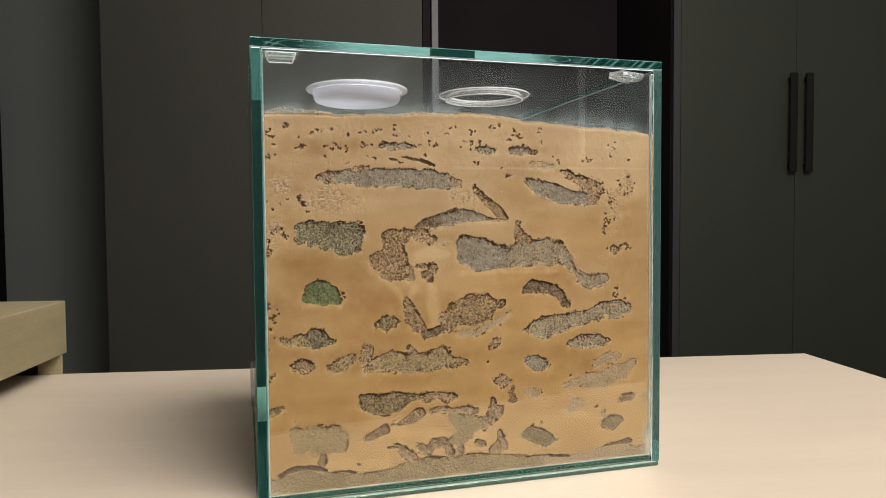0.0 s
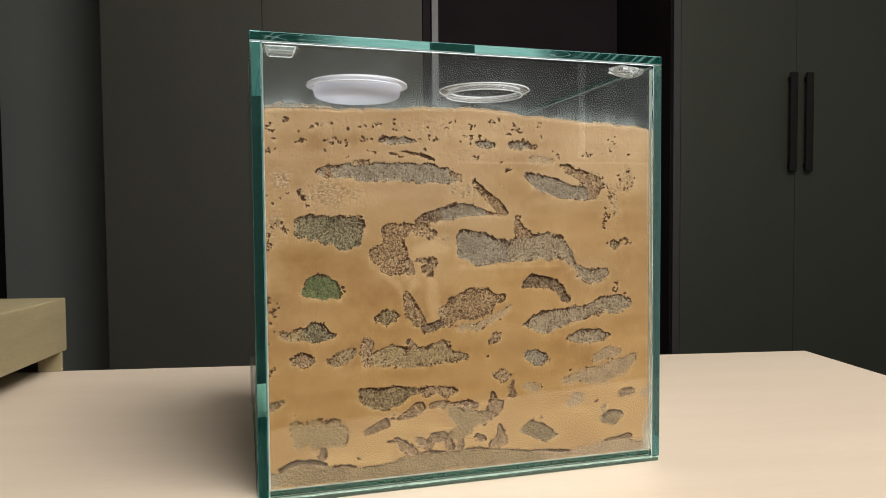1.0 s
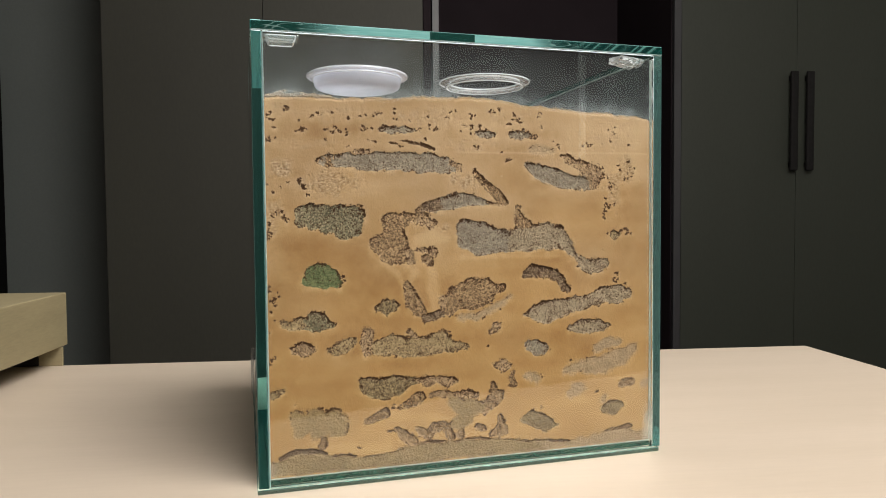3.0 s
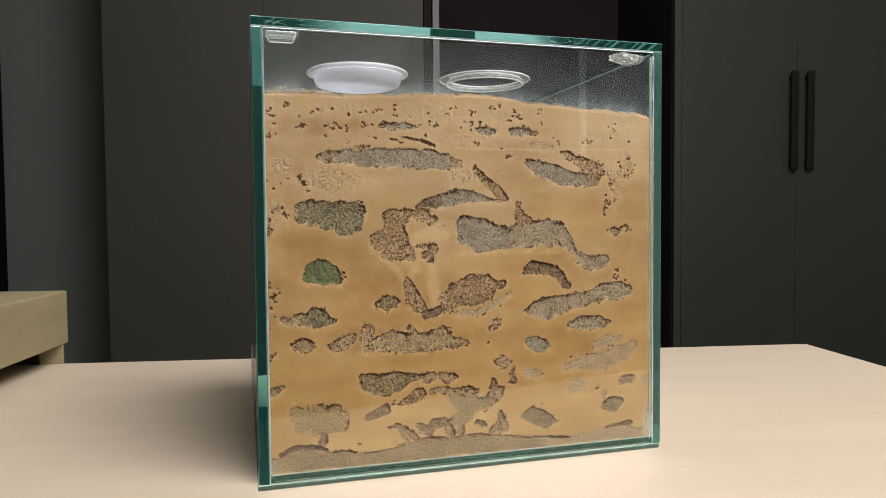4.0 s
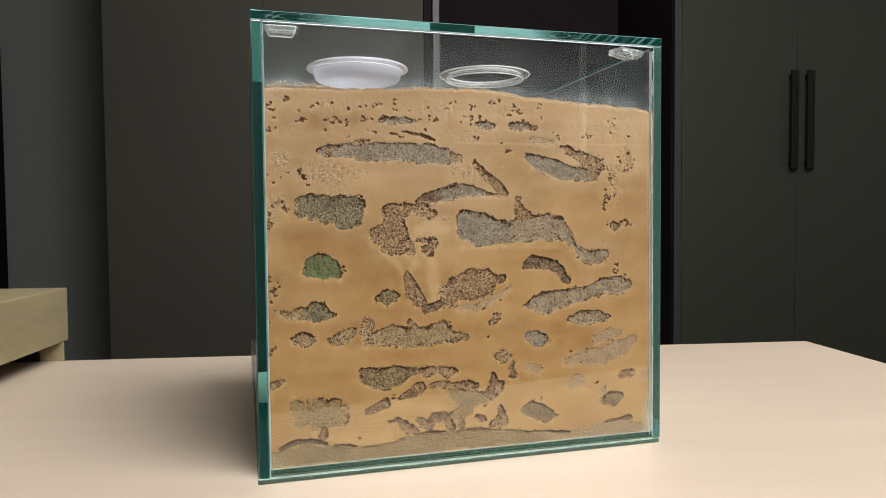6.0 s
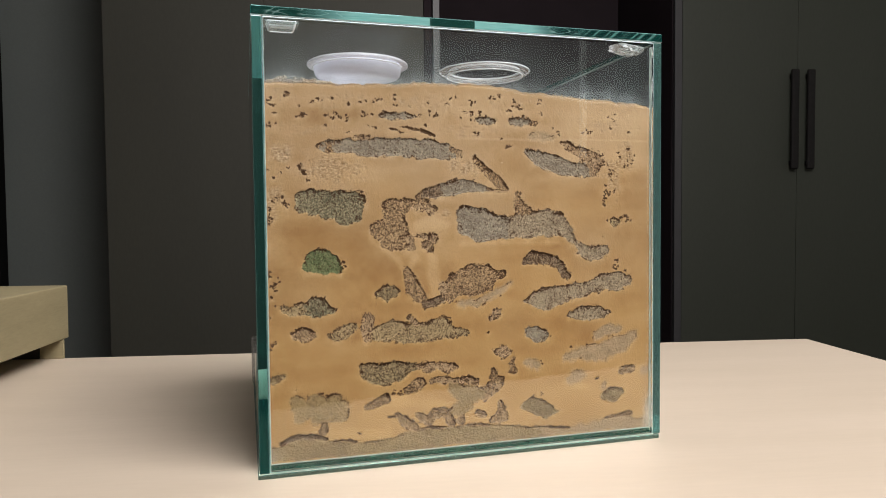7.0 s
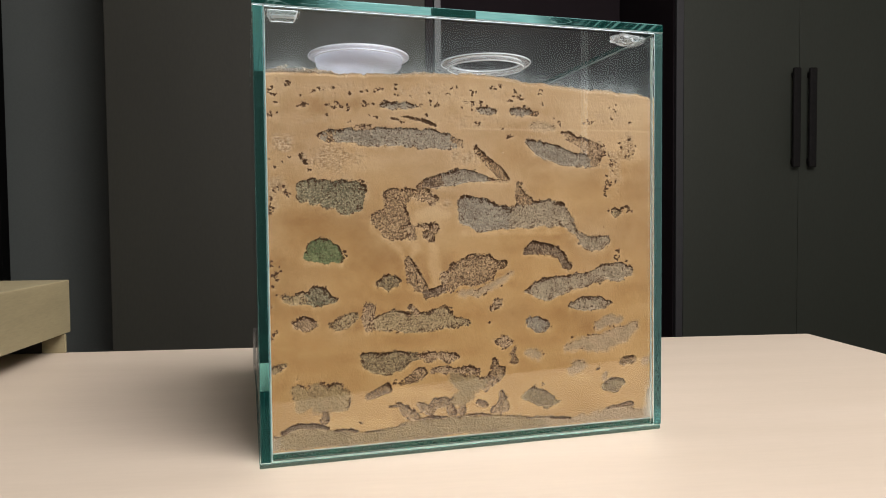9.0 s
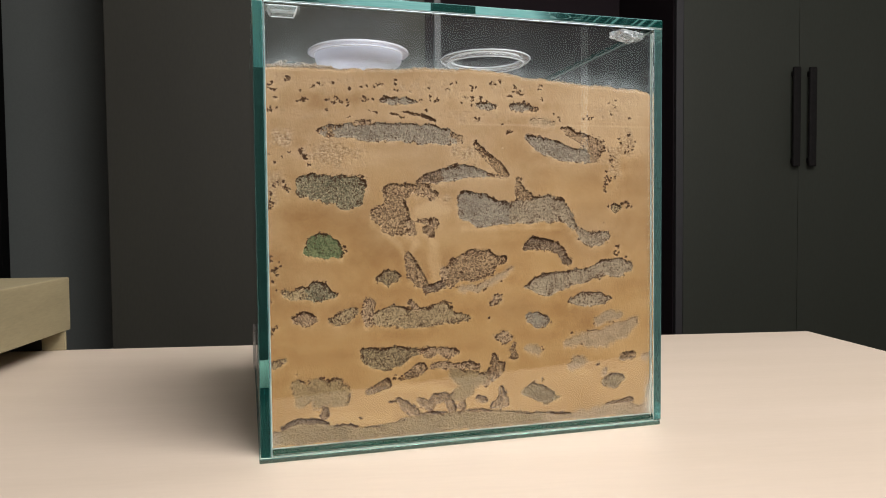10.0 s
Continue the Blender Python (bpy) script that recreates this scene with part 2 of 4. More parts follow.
def painted_lid_edge():
    """The lid's front edge: reflections painted as pale and dark stretches, drawn-out saw marks and shell-shaped nicks.
    """
    m = glass("painted_lid_edge", (0.24, 0.74, 0.67), 0.05)
    nt = m.node_tree
    noise, total, times, step, blend, attr, finish, tint = tree(m)
    co, xyz = nt.nodes.new("ShaderNodeTexCoord"), nt.nodes.new("ShaderNodeSeparateXYZ")
    nt.links.new(co.outputs["Object"], xyz.inputs[0])
    x = total(0.0, (1.0, xyz.outputs["X"]), (0.006, noise(60, 2)))
    first = times(step(x, 0.024, 0.046), step(total(0.0, (1.0, xyz.outputs["X"])), 0.0795, 0.0790))
    second = times(step(total(0.0, (1.0, xyz.outputs["X"])), 0.1005, 0.1010), step(x, 0.150, 0.132))
    # pale stretches painted at fixed x for what the edge reflects
    mirrored = times(total(0.0, (1.0, first), (1.0, second)), step(xyz.outputs["Y"], 0.010, 0.005))
    saw = noise(1.0, 3, (70, 200, 1500))
    dark = blend(step(saw, 0.35, 0.72), (0.005, 0.050, 0.043), (0.016, 0.12, 0.108))
    nick = noise(1.0, 1, (75, 200, 330))
    line = times(step(nick, 0.480, 0.494), step(nick, 0.520, 0.506))
    dark = blend(times(line, step(noise(1.0, 2, (38, 50, 60)), 0.50, 0.58)), dark, (0.40, 0.66, 0.63))
    skew = nt.nodes.new("ShaderNodeTexNoise")
    skew.noise_dimensions = "1D"
    skew.inputs["Scale"].default_value, skew.inputs["Detail"].default_value = 1.0, 2
    nt.links.new(total(0.0, (330.0, xyz.outputs["X"]), (-420.0, xyz.outputs["Z"])), skew.inputs["W"])
    chips = times(step(skew.outputs["Fac"], 0.50, 0.60), step(x, 0.148, 0.165))
    dark = blend(chips, dark, (0.20, 0.50, 0.46))
    pale = blend(step(saw, 0.25, 0.75), (0.22, 0.62, 0.60), (0.44, 0.86, 0.84))
    d = nt.nodes.new("ShaderNodeBsdfDiffuse")
    nt.links.new(blend(mirrored, dark, pale), d.inputs["Color"])
    mix = nt.nodes.new("ShaderNodeMixShader")
    nt.links.new(total(0.66, (-0.28, mirrored)), mix.inputs["Fac"])
    nt.links.new(d.outputs["BSDF"], mix.inputs[1])
    nt.links.new([n for n in nt.nodes if n.type == "BSDF_GLASS"][0].outputs["BSDF"], mix.inputs[2])
    nt.links.new(mix.outputs["Shader"], nt.nodes["Material Output"].inputs["Surface"])
    return m


M_LIDRIM = painted_lid_edge()


def film(name, colour, clear, gloss):
    """Thin clear plastic: mostly see-through, a little milky, with a shine."""
    m = bpy.data.materials.new(name)
    m.use_nodes = True
    nt = m.node_tree
    nt.nodes.remove(nt.nodes["Principled BSDF"])
    m1, m2 = nt.nodes.new("ShaderNodeMixShader"), nt.nodes.new("ShaderNodeMixShader")
    t, d, g = nt.nodes.new("ShaderNodeBsdfTransparent"), nt.nodes.new("ShaderNodeBsdfDiffuse"), nt.nodes.new("ShaderNodeBsdfGlossy")
    d.inputs["Color"].default_value, g.inputs["Roughness"].default_value = (*colour, 1), 0.12
    m1.inputs["Fac"].default_value, m2.inputs["Fac"].default_value = clear, gloss
    nt.links.new(d.outputs["BSDF"], m1.inputs[1])
    nt.links.new(t.outputs["BSDF"], m1.inputs[2])
    nt.links.new(m1.outputs["Shader"], m2.inputs[1])
    nt.links.new(g.outputs["BSDF"], m2.inputs[2])
    nt.links.new(m2.outputs["Shader"], nt.nodes["Material Output"].inputs["Surface"])
    return m


M_CLEARP = film("clear_plastic", (0.70, 0.75, 0.79), 0.76, 0.06)
M_FLANGE = film("cloudy_clear_plastic", (0.88, 0.92, 1.0), 0.50, 0.06)
M_NECK = film("thin_clear_plastic", (0.6, 0.65, 0.7), 0.97, 0.0)
# near-white film that paints bright outlines and glints onto clear plastic
M_WHITEP = film("white_glint_film", (0.86, 0.90, 0.94), 0.30, 0.14)
M_STOP = film("clear_acrylic_stop", (0.62, 0.76, 0.76), 0.87, 0.05)
M_SHARD = film("torn_acrylic", (0.70, 0.76, 0.78), 0.74, 0.16)
M_LID = bpy.data.materials.new("lid_glass")
M_LID.use_nodes = True
nt = M_LID.node_tree
nt.nodes.remove(nt.nodes["Principled BSDF"])
mx, tr, gl = nt.nodes.new("ShaderNodeMixShader"), nt.nodes.new("ShaderNodeBsdfTransparent"), nt.nodes.new("ShaderNodeBsdfGlossy")
mx.inputs["Fac"].default_value, gl.inputs["Roughness"].default_value = 0.02, 0.02
tr.inputs["Color"].default_value = (0.97, 0.99, 0.98, 1)
nt.links.new(tr.outputs["BSDF"], mx.inputs[1])
nt.links.new(gl.outputs["BSDF"], mx.inputs[2])
nt.links.new(mx.outputs["Shader"], nt.nodes["Material Output"].inputs["Surface"])
M_FROST = bpy.data.materials.new("milky_plastic")
M_FROST.use_nodes = True
nt = M_FROST.node_tree
p = nt.nodes["Principled BSDF"]
p.inputs["Base Color"].default_value, p.inputs["Roughness"].default_value = (0.86, 0.90, 1.0, 1), 0.14
mx, tl = nt.nodes.new("ShaderNodeMixShader"), nt.nodes.new("ShaderNodeBsdfTranslucent")
tl.inputs["Color"].default_value, mx.inputs["Fac"].default_value = (0.88, 0.91, 1.0, 1), 0.64
nt.links.new(p.outputs["BSDF"], mx.inputs[1])
nt.links.new(tl.outputs["BSDF"], mx.inputs[2])
nt.links.new(mx.outputs["Shader"], nt.nodes["Material Output"].inputs["Surface"])
M_SILICONE = mat("clear_silicone", (0.62, 0.72, 0.68), (0.5, 0.62, 0.58), 0.35, 200.0)
p = M_SILICONE.node_tree.nodes["Principled BSDF"]
p.inputs["Transmission Weight"].default_value = 0.6


# ---- building helpers ----
def mesh_of(bm, materials):
    me = bpy.data.meshes.new("mesh")
    bm.to_mesh(me)
    bm.free()
    for m in materials if isinstance(materials, (list, tuple)) else [materials]:
        me.materials.append(m)
    return me


def part(name, bm, material, parent=None, label=""):
    ob = new(name, mesh_of(bm, material))
    ob.parent = parent
    return tagged(ob, label)


def block(x0, x1, y0, y1, z0, z1, bevel=0.0, seg=2):
    bm = bmesh.new()
    bmesh.ops.create_cube(bm, size=1)
    for v in bm.verts:
        v.co = ((x0 + x1) / 2 + v.co.x * (x1 - x0), (y0 + y1) / 2 + v.co.y * (y1 - y0), (z0 + z1) / 2 + v.co.z * (z1 - z0))
    if bevel:
        bmesh.ops.bevel(bm, geom=bm.edges[:], offset=bevel, segments=seg, affect="EDGES", profile=0.5)
    return bm


def thing(name, m, label, category, group="", kind=""):
    ob = new(name)
    ob.matrix_world = m
    return tagged(ob, label, category, group, kind)


def structure(name, bm, material, label, category):
    ob = new(name, mesh_of(bm, material))
    ob.matrix_world = ROOM
    return tagged(ob, label, category, kind="structure")


def lathe(profile, seg=64, closed=True):
    """A ring or cup from (radius, height) pairs turned about z."""
    bm = bmesh.new()
    rows = []
    for i in range(seg):
        a = 2 * math.pi * i / seg
        rows.append([bm.verts.new((r * math.cos(a), r * math.sin(a), z)) for r, z in profile])
    n = len(profile)
    for i in range(seg):
        p0, p1 = rows[i], rows[(i + 1) % seg]
        for j in range(n if closed else n - 1):
            k = (j + 1) % n
            bm.faces.new((p0[j], p1[j], p1[k], p0[k]))
    bmesh.ops.remove_doubles(bm, verts=bm.verts[:], dist=1e-6)
    bmesh.ops.recalc_face_normals(bm, faces=bm.faces[:])
    for f in bm.faces:
        f.smooth = True
    return bm


# ---- the room ----
structure("floor", block(-2.6, 2.6, -2.3, 2.55, FLOOR - 0.05, FLOOR), M_FLOOR, "dark wooden floor of a dim room", "floor")
# ceiling and south, west, east walls: unseen, toned to set bounce and reflections
structure("ceiling", block(-2.6, 2.6, -2.3, 2.55, CEILING, CEILING + 0.1), M_CEIL, "unseen white ceiling added for bounced light", "ceiling")
structure("wall_north", block(-2.6, 2.6, 2.45, 2.55, FLOOR, CEILING), M_WALL, "grey painted wall behind the cupboards", "wall")
structure("wall_south", block(-2.6, 2.6, -2.4, -2.3, FLOOR, CEILING), M_DIMWALL, "unseen dark wall added to keep reflections low", "wall")
# white strip out of view, added and placed so its reflection fits the camera's view
structure("trim", block(1.923, 1.952, -2.299, -2.28, 0.40, CEILING - 0.01, 0.002), M_CEIL, "unseen white strip added to show as a reflection in the tank", "trim")
structure("wall_west", block(-2.7, -2.6, -2.3, 2.55, FLOOR, CEILING), M_DIMWALL, "unseen wall closing the room, toned for bounced light", "wall")
structure("wall_east", block(2.6, 2.7, -2.3, 2.55, FLOOR, CEILING), M_ROOMWALL, "unseen wall closing the room, toned for bounced light", "wall")

door = thing("door_1", ROOM, "black closed door in the grey wall", "door", kind="structure")
part("door_leaf", block(-2.14, -1.343, 2.410, 2.447, FLOOR, 1.3, 0.003), M_DOOR, door)
part("door_frame", block(-1.341, -1.329, 2.395, 2.448, FLOOR, 1.34, 0.002), M_DOOR, door)

# ---- cupboards ----
FRONT, BACK, TOP, RECESS = 1.86, 2.445, 1.70, 2.40


def door_leaf(parent, a0, a1, finish):
    return part("door", block(a0, a1, FRONT, FRONT + 0.019, FLOOR + 0.08, TOP - 0.004, 0.0008), finish, parent)


def pull(parent, a):
    z0, z1 = 0.270, 0.590
    bm = block(a - 0.0125, a + 0.0125, FRONT - 0.028, FRONT - 0.016, z0, z1, 0.004)
    for z in (z0 + 0.02, z1 - 0.02):
        leg = block(a - 0.007, a + 0.007, FRONT - 0.018, FRONT - 0.0005, z - 0.008, z + 0.008, 0.002)
        leg.to_mesh(tmp := bpy.data.meshes.new("leg"))
        bm.from_mesh(tmp)
        leg.free()
        bpy.data.meshes.remove(tmp)
    return part("handle", bm, M_HANDLE, parent, "black bar handle")


def cupboard(name, a0, a1, seams, finish, label):
    c = thing(name, ROOM, label, "wardrobe")
    t = 0.018
    part("side_panel", block(a0, a0 + t, FRONT + 0.021, BACK, FLOOR, TOP, 0.001), M_CARCASS, c)
    part("side_panel", block(a1 - t, a1, FRONT + 0.021, BACK, FLOOR, TOP, 0.001), M_CARCASS, c)
    part("back_panel", block(a0 + t, a1 - t, BACK - 0.008, BACK, FLOOR + 0.08, TOP - t), M_CARCASS, c)
    part("top_panel", block(a0 + t, a1 - t, FRONT + 0.021, BACK, TOP - t, TOP, 0.001), M_CARCASS, c)
    part("plinth", block(a0 + t, a1 - t, FRONT + 0.05, FRONT + 0.066, FLOOR, FLOOR + 0.08), M_CARCASS, c)
    edges = [a0, *seams, a1]
    for e0, e1 in zip(edges, edges[1:]):
        door_leaf(c, e0 + 0.0007, e1 - 0.0007, finish)
    return c


left_cupboard = cupboard("wardrobe", -0.7497, 0.2035, [-0.2807], M_CUPBOARD, "tall charcoal wardrobe with plain closed doors")
right_cupboard = cupboard("wardrobe", 1.0316, 2.42, [1.4215, 1.81, 2.12], M_CHARCOAL_DIM, "tall charcoal wardrobe toned darker, with long black bar handles")
pull(right_cupboard, 1.4000)
pull(right_cupboard, 1.4545)

niche = thing("open_niche", ROOM, "dark open niche framed by grey trims between wardrobes", "niche")
part("back_panel", block(0.256, 1.004, RECESS - 0.02, RECESS, FLOOR, TOP), M_NICHE, niche)
part("side_panel", block(0.206, 0.229, FRONT + 0.01, RECESS, FLOOR, TOP), M_NICHE, niche)
part("side_panel", block(1.006, 1.0295, FRONT + 0.02, RECESS, FLOOR, TOP), M_NICHE, niche)
part("top_panel", block(0.256, 1.004, FRONT + 0.02, RECESS - 0.022, TOP - 0.02, TOP), M_NICHE, niche)
part("bottom_panel", block(0.256, 1.004, FRONT + 0.02, RECESS - 0.022, FLOOR, FLOOR + 0.05), M_NICHE, niche)
part("trim", block(0.2317, 0.2529, FRONT, RECESS, FLOOR, TOP, 0.001), M_TRIM, niche, "grey aluminium edge strip")
part("trim", block(1.007, 1.0305, FRONT - 0.002, FRONT + 0.016, FLOOR, TOP, 0.001), M_STRIP, niche, "dim grey edge strip")

# ---- the table and the shelf unit behind it ----
table = thing("table", ROOM, "pale beech laminate table with squared edges", "table")
part("tabletop", block(-1.0, 0.4499, -0.107, 0.3036, -0.028, 0.0, 0.0012), M_TABLE, table)
for a in (-0.94, 0.37):
    for b in (-0.06, 0.26):
        part("leg", block(a - 0.03, a + 0.03, b - 0.03, b + 0.03, FLOOR, -0.029, 0.003), M_EDGE, table)

riser = thing("desk_riser", ROOM, "olive oak desk riser on short feet", "riser")
part("top_board", block(-0.80, -0.2107, 0.03, 0.3125, 0.0160, 0.0608, 0.0010), M_SHELF, riser)
for a in (-0.77, -0.2105):
    part("foot", block(a - 0.0190, a, 0.3005, 0.3034, 0.0, 0.0158, 0.0005), M_SHELF, riser)
    part("foot", block(a - 0.0190, a, 0.04, 0.0429, 0.0, 0.0158, 0.0005), M_SHELF, riser)
# near-black strip stands in for the shade in the gap
part("shade_strip", block(-0.7690, -0.2300, 0.3010, 0.3034, 0.0, 0.0158, 0.0005), M_CARCASS, riser, "dark strip painting the shade under the board")

# ---- the glass tank ----
W, D, G, GL, GR, FOOT, BASE0, BASE1, LID0, LID1 = 0.2, 0.2050, 0.0046, 0.0046, 0.0042, 0.0023, 0.0023, 0.0048, 0.2015, 0.2058
tank = thing("ant_tank", pose(0, 0, 0), "square green-edged glass ant tank on the table", "terrarium")


def pane(name, x0, x1, y0, y1, z0, z1, thin, label="", top_ground=False, top_pale=False, clear_sides=False):
    """A sheet of glass: clear faces, green sawn edges, arrises taken off."""
    bm = block(x0, x1, y0, y1, z0, z1, 0.0004, 1)
    for v in bm.verts:
        if v.co.y > y1 - 0.0005:
            v.co.y = y1
    bm.normal_update()
    for f in bm.faces:
        n = f.normal
        f.material_index = 0 if abs(n[thin]) > 0.9 or (clear_sides and abs(n.x) > 0.9) else 1
        if n.y > 0.9:
            f.material_index = 0
        elif top_ground and n.z > 0.6:
            f.material_index = 2
        elif top_ground and n.y < -0.3 and abs(n.x) > 0.3:
            f.material_index = 3
        if top_pale and n.z > 0.6:
            f.material_index = 2
    ob = part(name, bm, [M_GLASS, M_RIM, M_ARRIS, M_GROUND], tank, label)
    ob.visible_shadow = False
    return ob


pane("front_pane", GL + 0.0001, W - GR - 0.0001, 0.0002, G, FOOT, LID0 - 0.0001, 1, "clear glass front pane with green edges", True, clear_sides=True).data.materials[3] = M_ARRIS
pane("back_pane", GL + 0.0001, W - GR - 0.0001, D - G, D, FOOT, LID0 - 0.0001, 1)
pane("left_pane", 0, GL, 0, D, FOOT, LID0 - 0.0001, 0, "", True, True).data.materials[1] = M_SHADERIM
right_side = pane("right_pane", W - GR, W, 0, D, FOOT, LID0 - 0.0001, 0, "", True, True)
right_side.data.materials[1], right_side.data.materials[2] = M_LITRIM, M_DIMGROUND
pane("base_pane", GL + 0.0001, W - GR - 0.0001, G + 0.0001, D - G - 0.0001, BASE0, BASE1, 2).data.materials[1] = M_BASERIM

plate = block(-0.0005, W - 0.0010, -0.0006, D, 0.0001, 0.0022, 0.0003, 1)
for f in plate.faces:
    f.material_index = 0 if abs(f.normal.z) > 0.9 else 2 if f.normal.z > 0.3 else 1
part("foot_plate", plate, [M_GLASS, M_PLATERIM, M_GROUND], tank, "thin glass foot plate").visible_shadow = False

CUP, RING = (0.0568, 0.0715), (0.1305, 0.0735)


def lid_with_holes():
    bm = bmesh.new()
    loops = [[(0, 0), (W, 0), (W, D), (0, D)]]
    for cx, cy in (CUP, RING):
        loops.append([(cx + 0.0225 * math.cos(a), cy + 0.0225 * math.sin(a)) for a in [2 * math.pi * i / 48 for i in range(48)]])
    edges = []
    for lp in loops:
        vs = [bm.verts.new((x, y, LID0)) for x, y in lp]
        edges += [bm.edges.new((vs[i], vs[(i + 1) % len(vs)])) for i in range(len(vs))]
    bmesh.ops.triangle_fill(bm, use_beauty=True, use_dissolve=False, edges=edges)
    ret = bmesh.ops.extrude_face_region(bm, geom=bm.faces[:])
    for v in [g for g in ret["geom"] if isinstance(g, bmesh.types.BMVert)]:
        v.co.z = LID1
    rims = [e for e in bm.edges if (all(v.co.y < 1e-6 for v in e.verts) or all(v.co.x < 1e-6 for v in e.verts)) and e.verts[0].co.z == e.verts[1].co.z]
    bmesh.ops.bevel(bm, geom=rims, offset=0.0004, segments=1, affect="EDGES")
    bmesh.ops.recalc_face_normals(bm, faces=bm.faces[:])
    for f in bm.faces:
        c = f.calc_center_median()
        inner = 0.001 < c.y < D - 0.001 and 0.001 < c.x < W - 0.001
        f.material_index = 0 if inner or abs(f.normal.z) > 0.9 else 3 if f.normal.z > 0.3 else 2 if f.normal.z < -0.3 else 1
    return bm


lid = part("lid", lid_with_holes(), [M_LID, M_LIDRIM, M_ARRIS, M_GROUND], tank, "clear glass lid with two round holes")
lid.visible_shadow = False


def corner_clip(x, y, turn, half, drop):
    """A small bevelled acrylic stop glued under the lid."""
    bm = block(-half, half, -0.004, 0.004, -drop, 0.0, 0.0)
    for v in bm.verts:
        if v.co.z < -0.003:
            v.co.x *= 0.80
    bmesh.ops.bevel(bm, geom=bm.edges[:], offset=0.0006, segments=1, affect="EDGES")
    for f in bm.faces:
        f.material_index = 0 if max(abs(c) for c in f.normal) > 0.95 else 1
    ob = part("corner_clip", bm, [M_STOP, M_WHITEP], tank, "small clear acrylic stop")
    ob.matrix_local = pose(x, y, LID0 - 0.0002, 0, 0, turn)
    ob.visible_shadow = False
    ledge = part("ledge", block(-half * 1.22, half * 1.12, -0.0046, 0.0040, -0.0017, -0.0002, 0.0003), M_STOP, ob, "clear glued ledge")
    ledge.visible_shadow = False


corner_clip(0.0132, 0.0100, 0, 0.0068, 0.0036)
corner_clip(0.0145, D - 0.011, 0, 0.0068, 0.0036)
corner_clip(W - 0.0145, D - 0.011, 0, 0.0068, 0.0036)



def broken_stop(x, y, turn):
    """A torn lump of clear acrylic, its glints painted on as white facets."""
    r = random.Random(5)
    bm = block(-0.0085, 0.0085, -0.0042, 0.0042, -0.0034, 0.0, 0.0)
    bmesh.ops.subdivide_edges(bm, edges=bm.edges[:], cuts=3, use_grid_fill=True)
    for v in bm.verts:
        if v.co.z < -0.0005:
            taper = 1 + v.co.z * 45 * (1 if v.co.x > 0 else 0.35)
            v.co.x *= taper
            v.co.x += 0.0009 * (r.random() - 0.5)
            v.co.y += 0.0012 * (r.random() - 0.5)
            v.co.z += 0.0011 * (r.random() - 0.5)
    bmesh.ops.triangulate(bm, faces=bm.faces[:])
    for f in bm.faces:
        f.material_index = 1 if r.random() < (0.6 if f.calc_center_median().x < -0.005 else 0.18) else 0
    ob = part("corner_clip", bm, [M_SHARD, M_WHITEP], tank, "torn clear acrylic stop with glints painted as white facets")
    ob.matrix_local = pose(x, y, LID0 - 0.0002, 0, 0, turn)
    ob.visible_shadow = False


broken_stop(W - 0.0140, 0.0120, 20)
for z, y in ((0.0026, -0.00005), (BASE1 + 0.0004, G + 0.00005)):
    part("sealant", block(GL + 0.0002, W - GR - 0.0002, y, y + 0.0002 if z < 0.004 else y + 0.001, z - 0.0003, z + 0.0003, 0.00008), M_SILICONE, tank, "clear silicone bead")
for x in (GL + 0.0005, W - GR - 0.0005):
    part("sealant", block(x - 0.0003, x + 0.0003, G + 0.00005, G + 0.0007, BASE1 + 0.001, LID0 - 0.002, 0.0001), M_SILICONE, tank, "clear silicone bead")

port = part("tube_port", lathe([(0.008, 0), (0.0128, 0), (0.0130, 0.0008), (0.0128, 0.0012), (0.0118, 0.0017), (0.009, 0.0017), (0.008, 0.0012)]), M_CLEARP, tank, "clear plastic tube port")
port.matrix_local = pose(-0.0002, 0.0900, 0.0362, 0, -90, 0)
port.visible_shadow = False

# ---- feeder cup and port ring under the lid ----
cup = thing("feeder_cup", pose(CUP[0], CUP[1], LID0 - 0.0002), "milky white plastic cup hanging in the glass lid", "cup")
part("neck", lathe([(0.0212, 0), (0.0222, 0), (0.0222, -0.0024), (0.0212, -0.0024)]), M_NECK, cup).visible_shadow = False
part("flange", lathe([(0.0205, -0.0026), (0.0262, -0.0026), (0.0272, -0.0032), (0.0273, -0.0042), (0.0262, -0.0047), (0.0205, -0.0043)]), M_FLANGE, cup, "clouded clear plastic flange").visible_shadow = False
# white ring added to draw the highlight along the cup's shoulder
part("highlight_ring", lathe([(0.0238, -0.0050), (0.0243, -0.0049), (0.0244, -0.0053), (0.0238, -0.0054)]), M_WHITEP, cup).visible_shadow = False
part("body", lathe([(0.0, -0.0106), (0.0205, -0.0106), (0.0222, -0.0100), (0.0232, -0.0086), (0.0236, -0.0052), (0.0233, -0.0036), (0.0226, -0.0026), (0.0215, -0.0021), (0.0208, -0.0024), (0.0208, -0.0086), (0.0, -0.0092)]), M_FROST, cup)
ring = thing("port_ring", pose(RING[0], RING[1], LID0 - 0.0002), "clear plastic ring set in the glass lid", "ring")
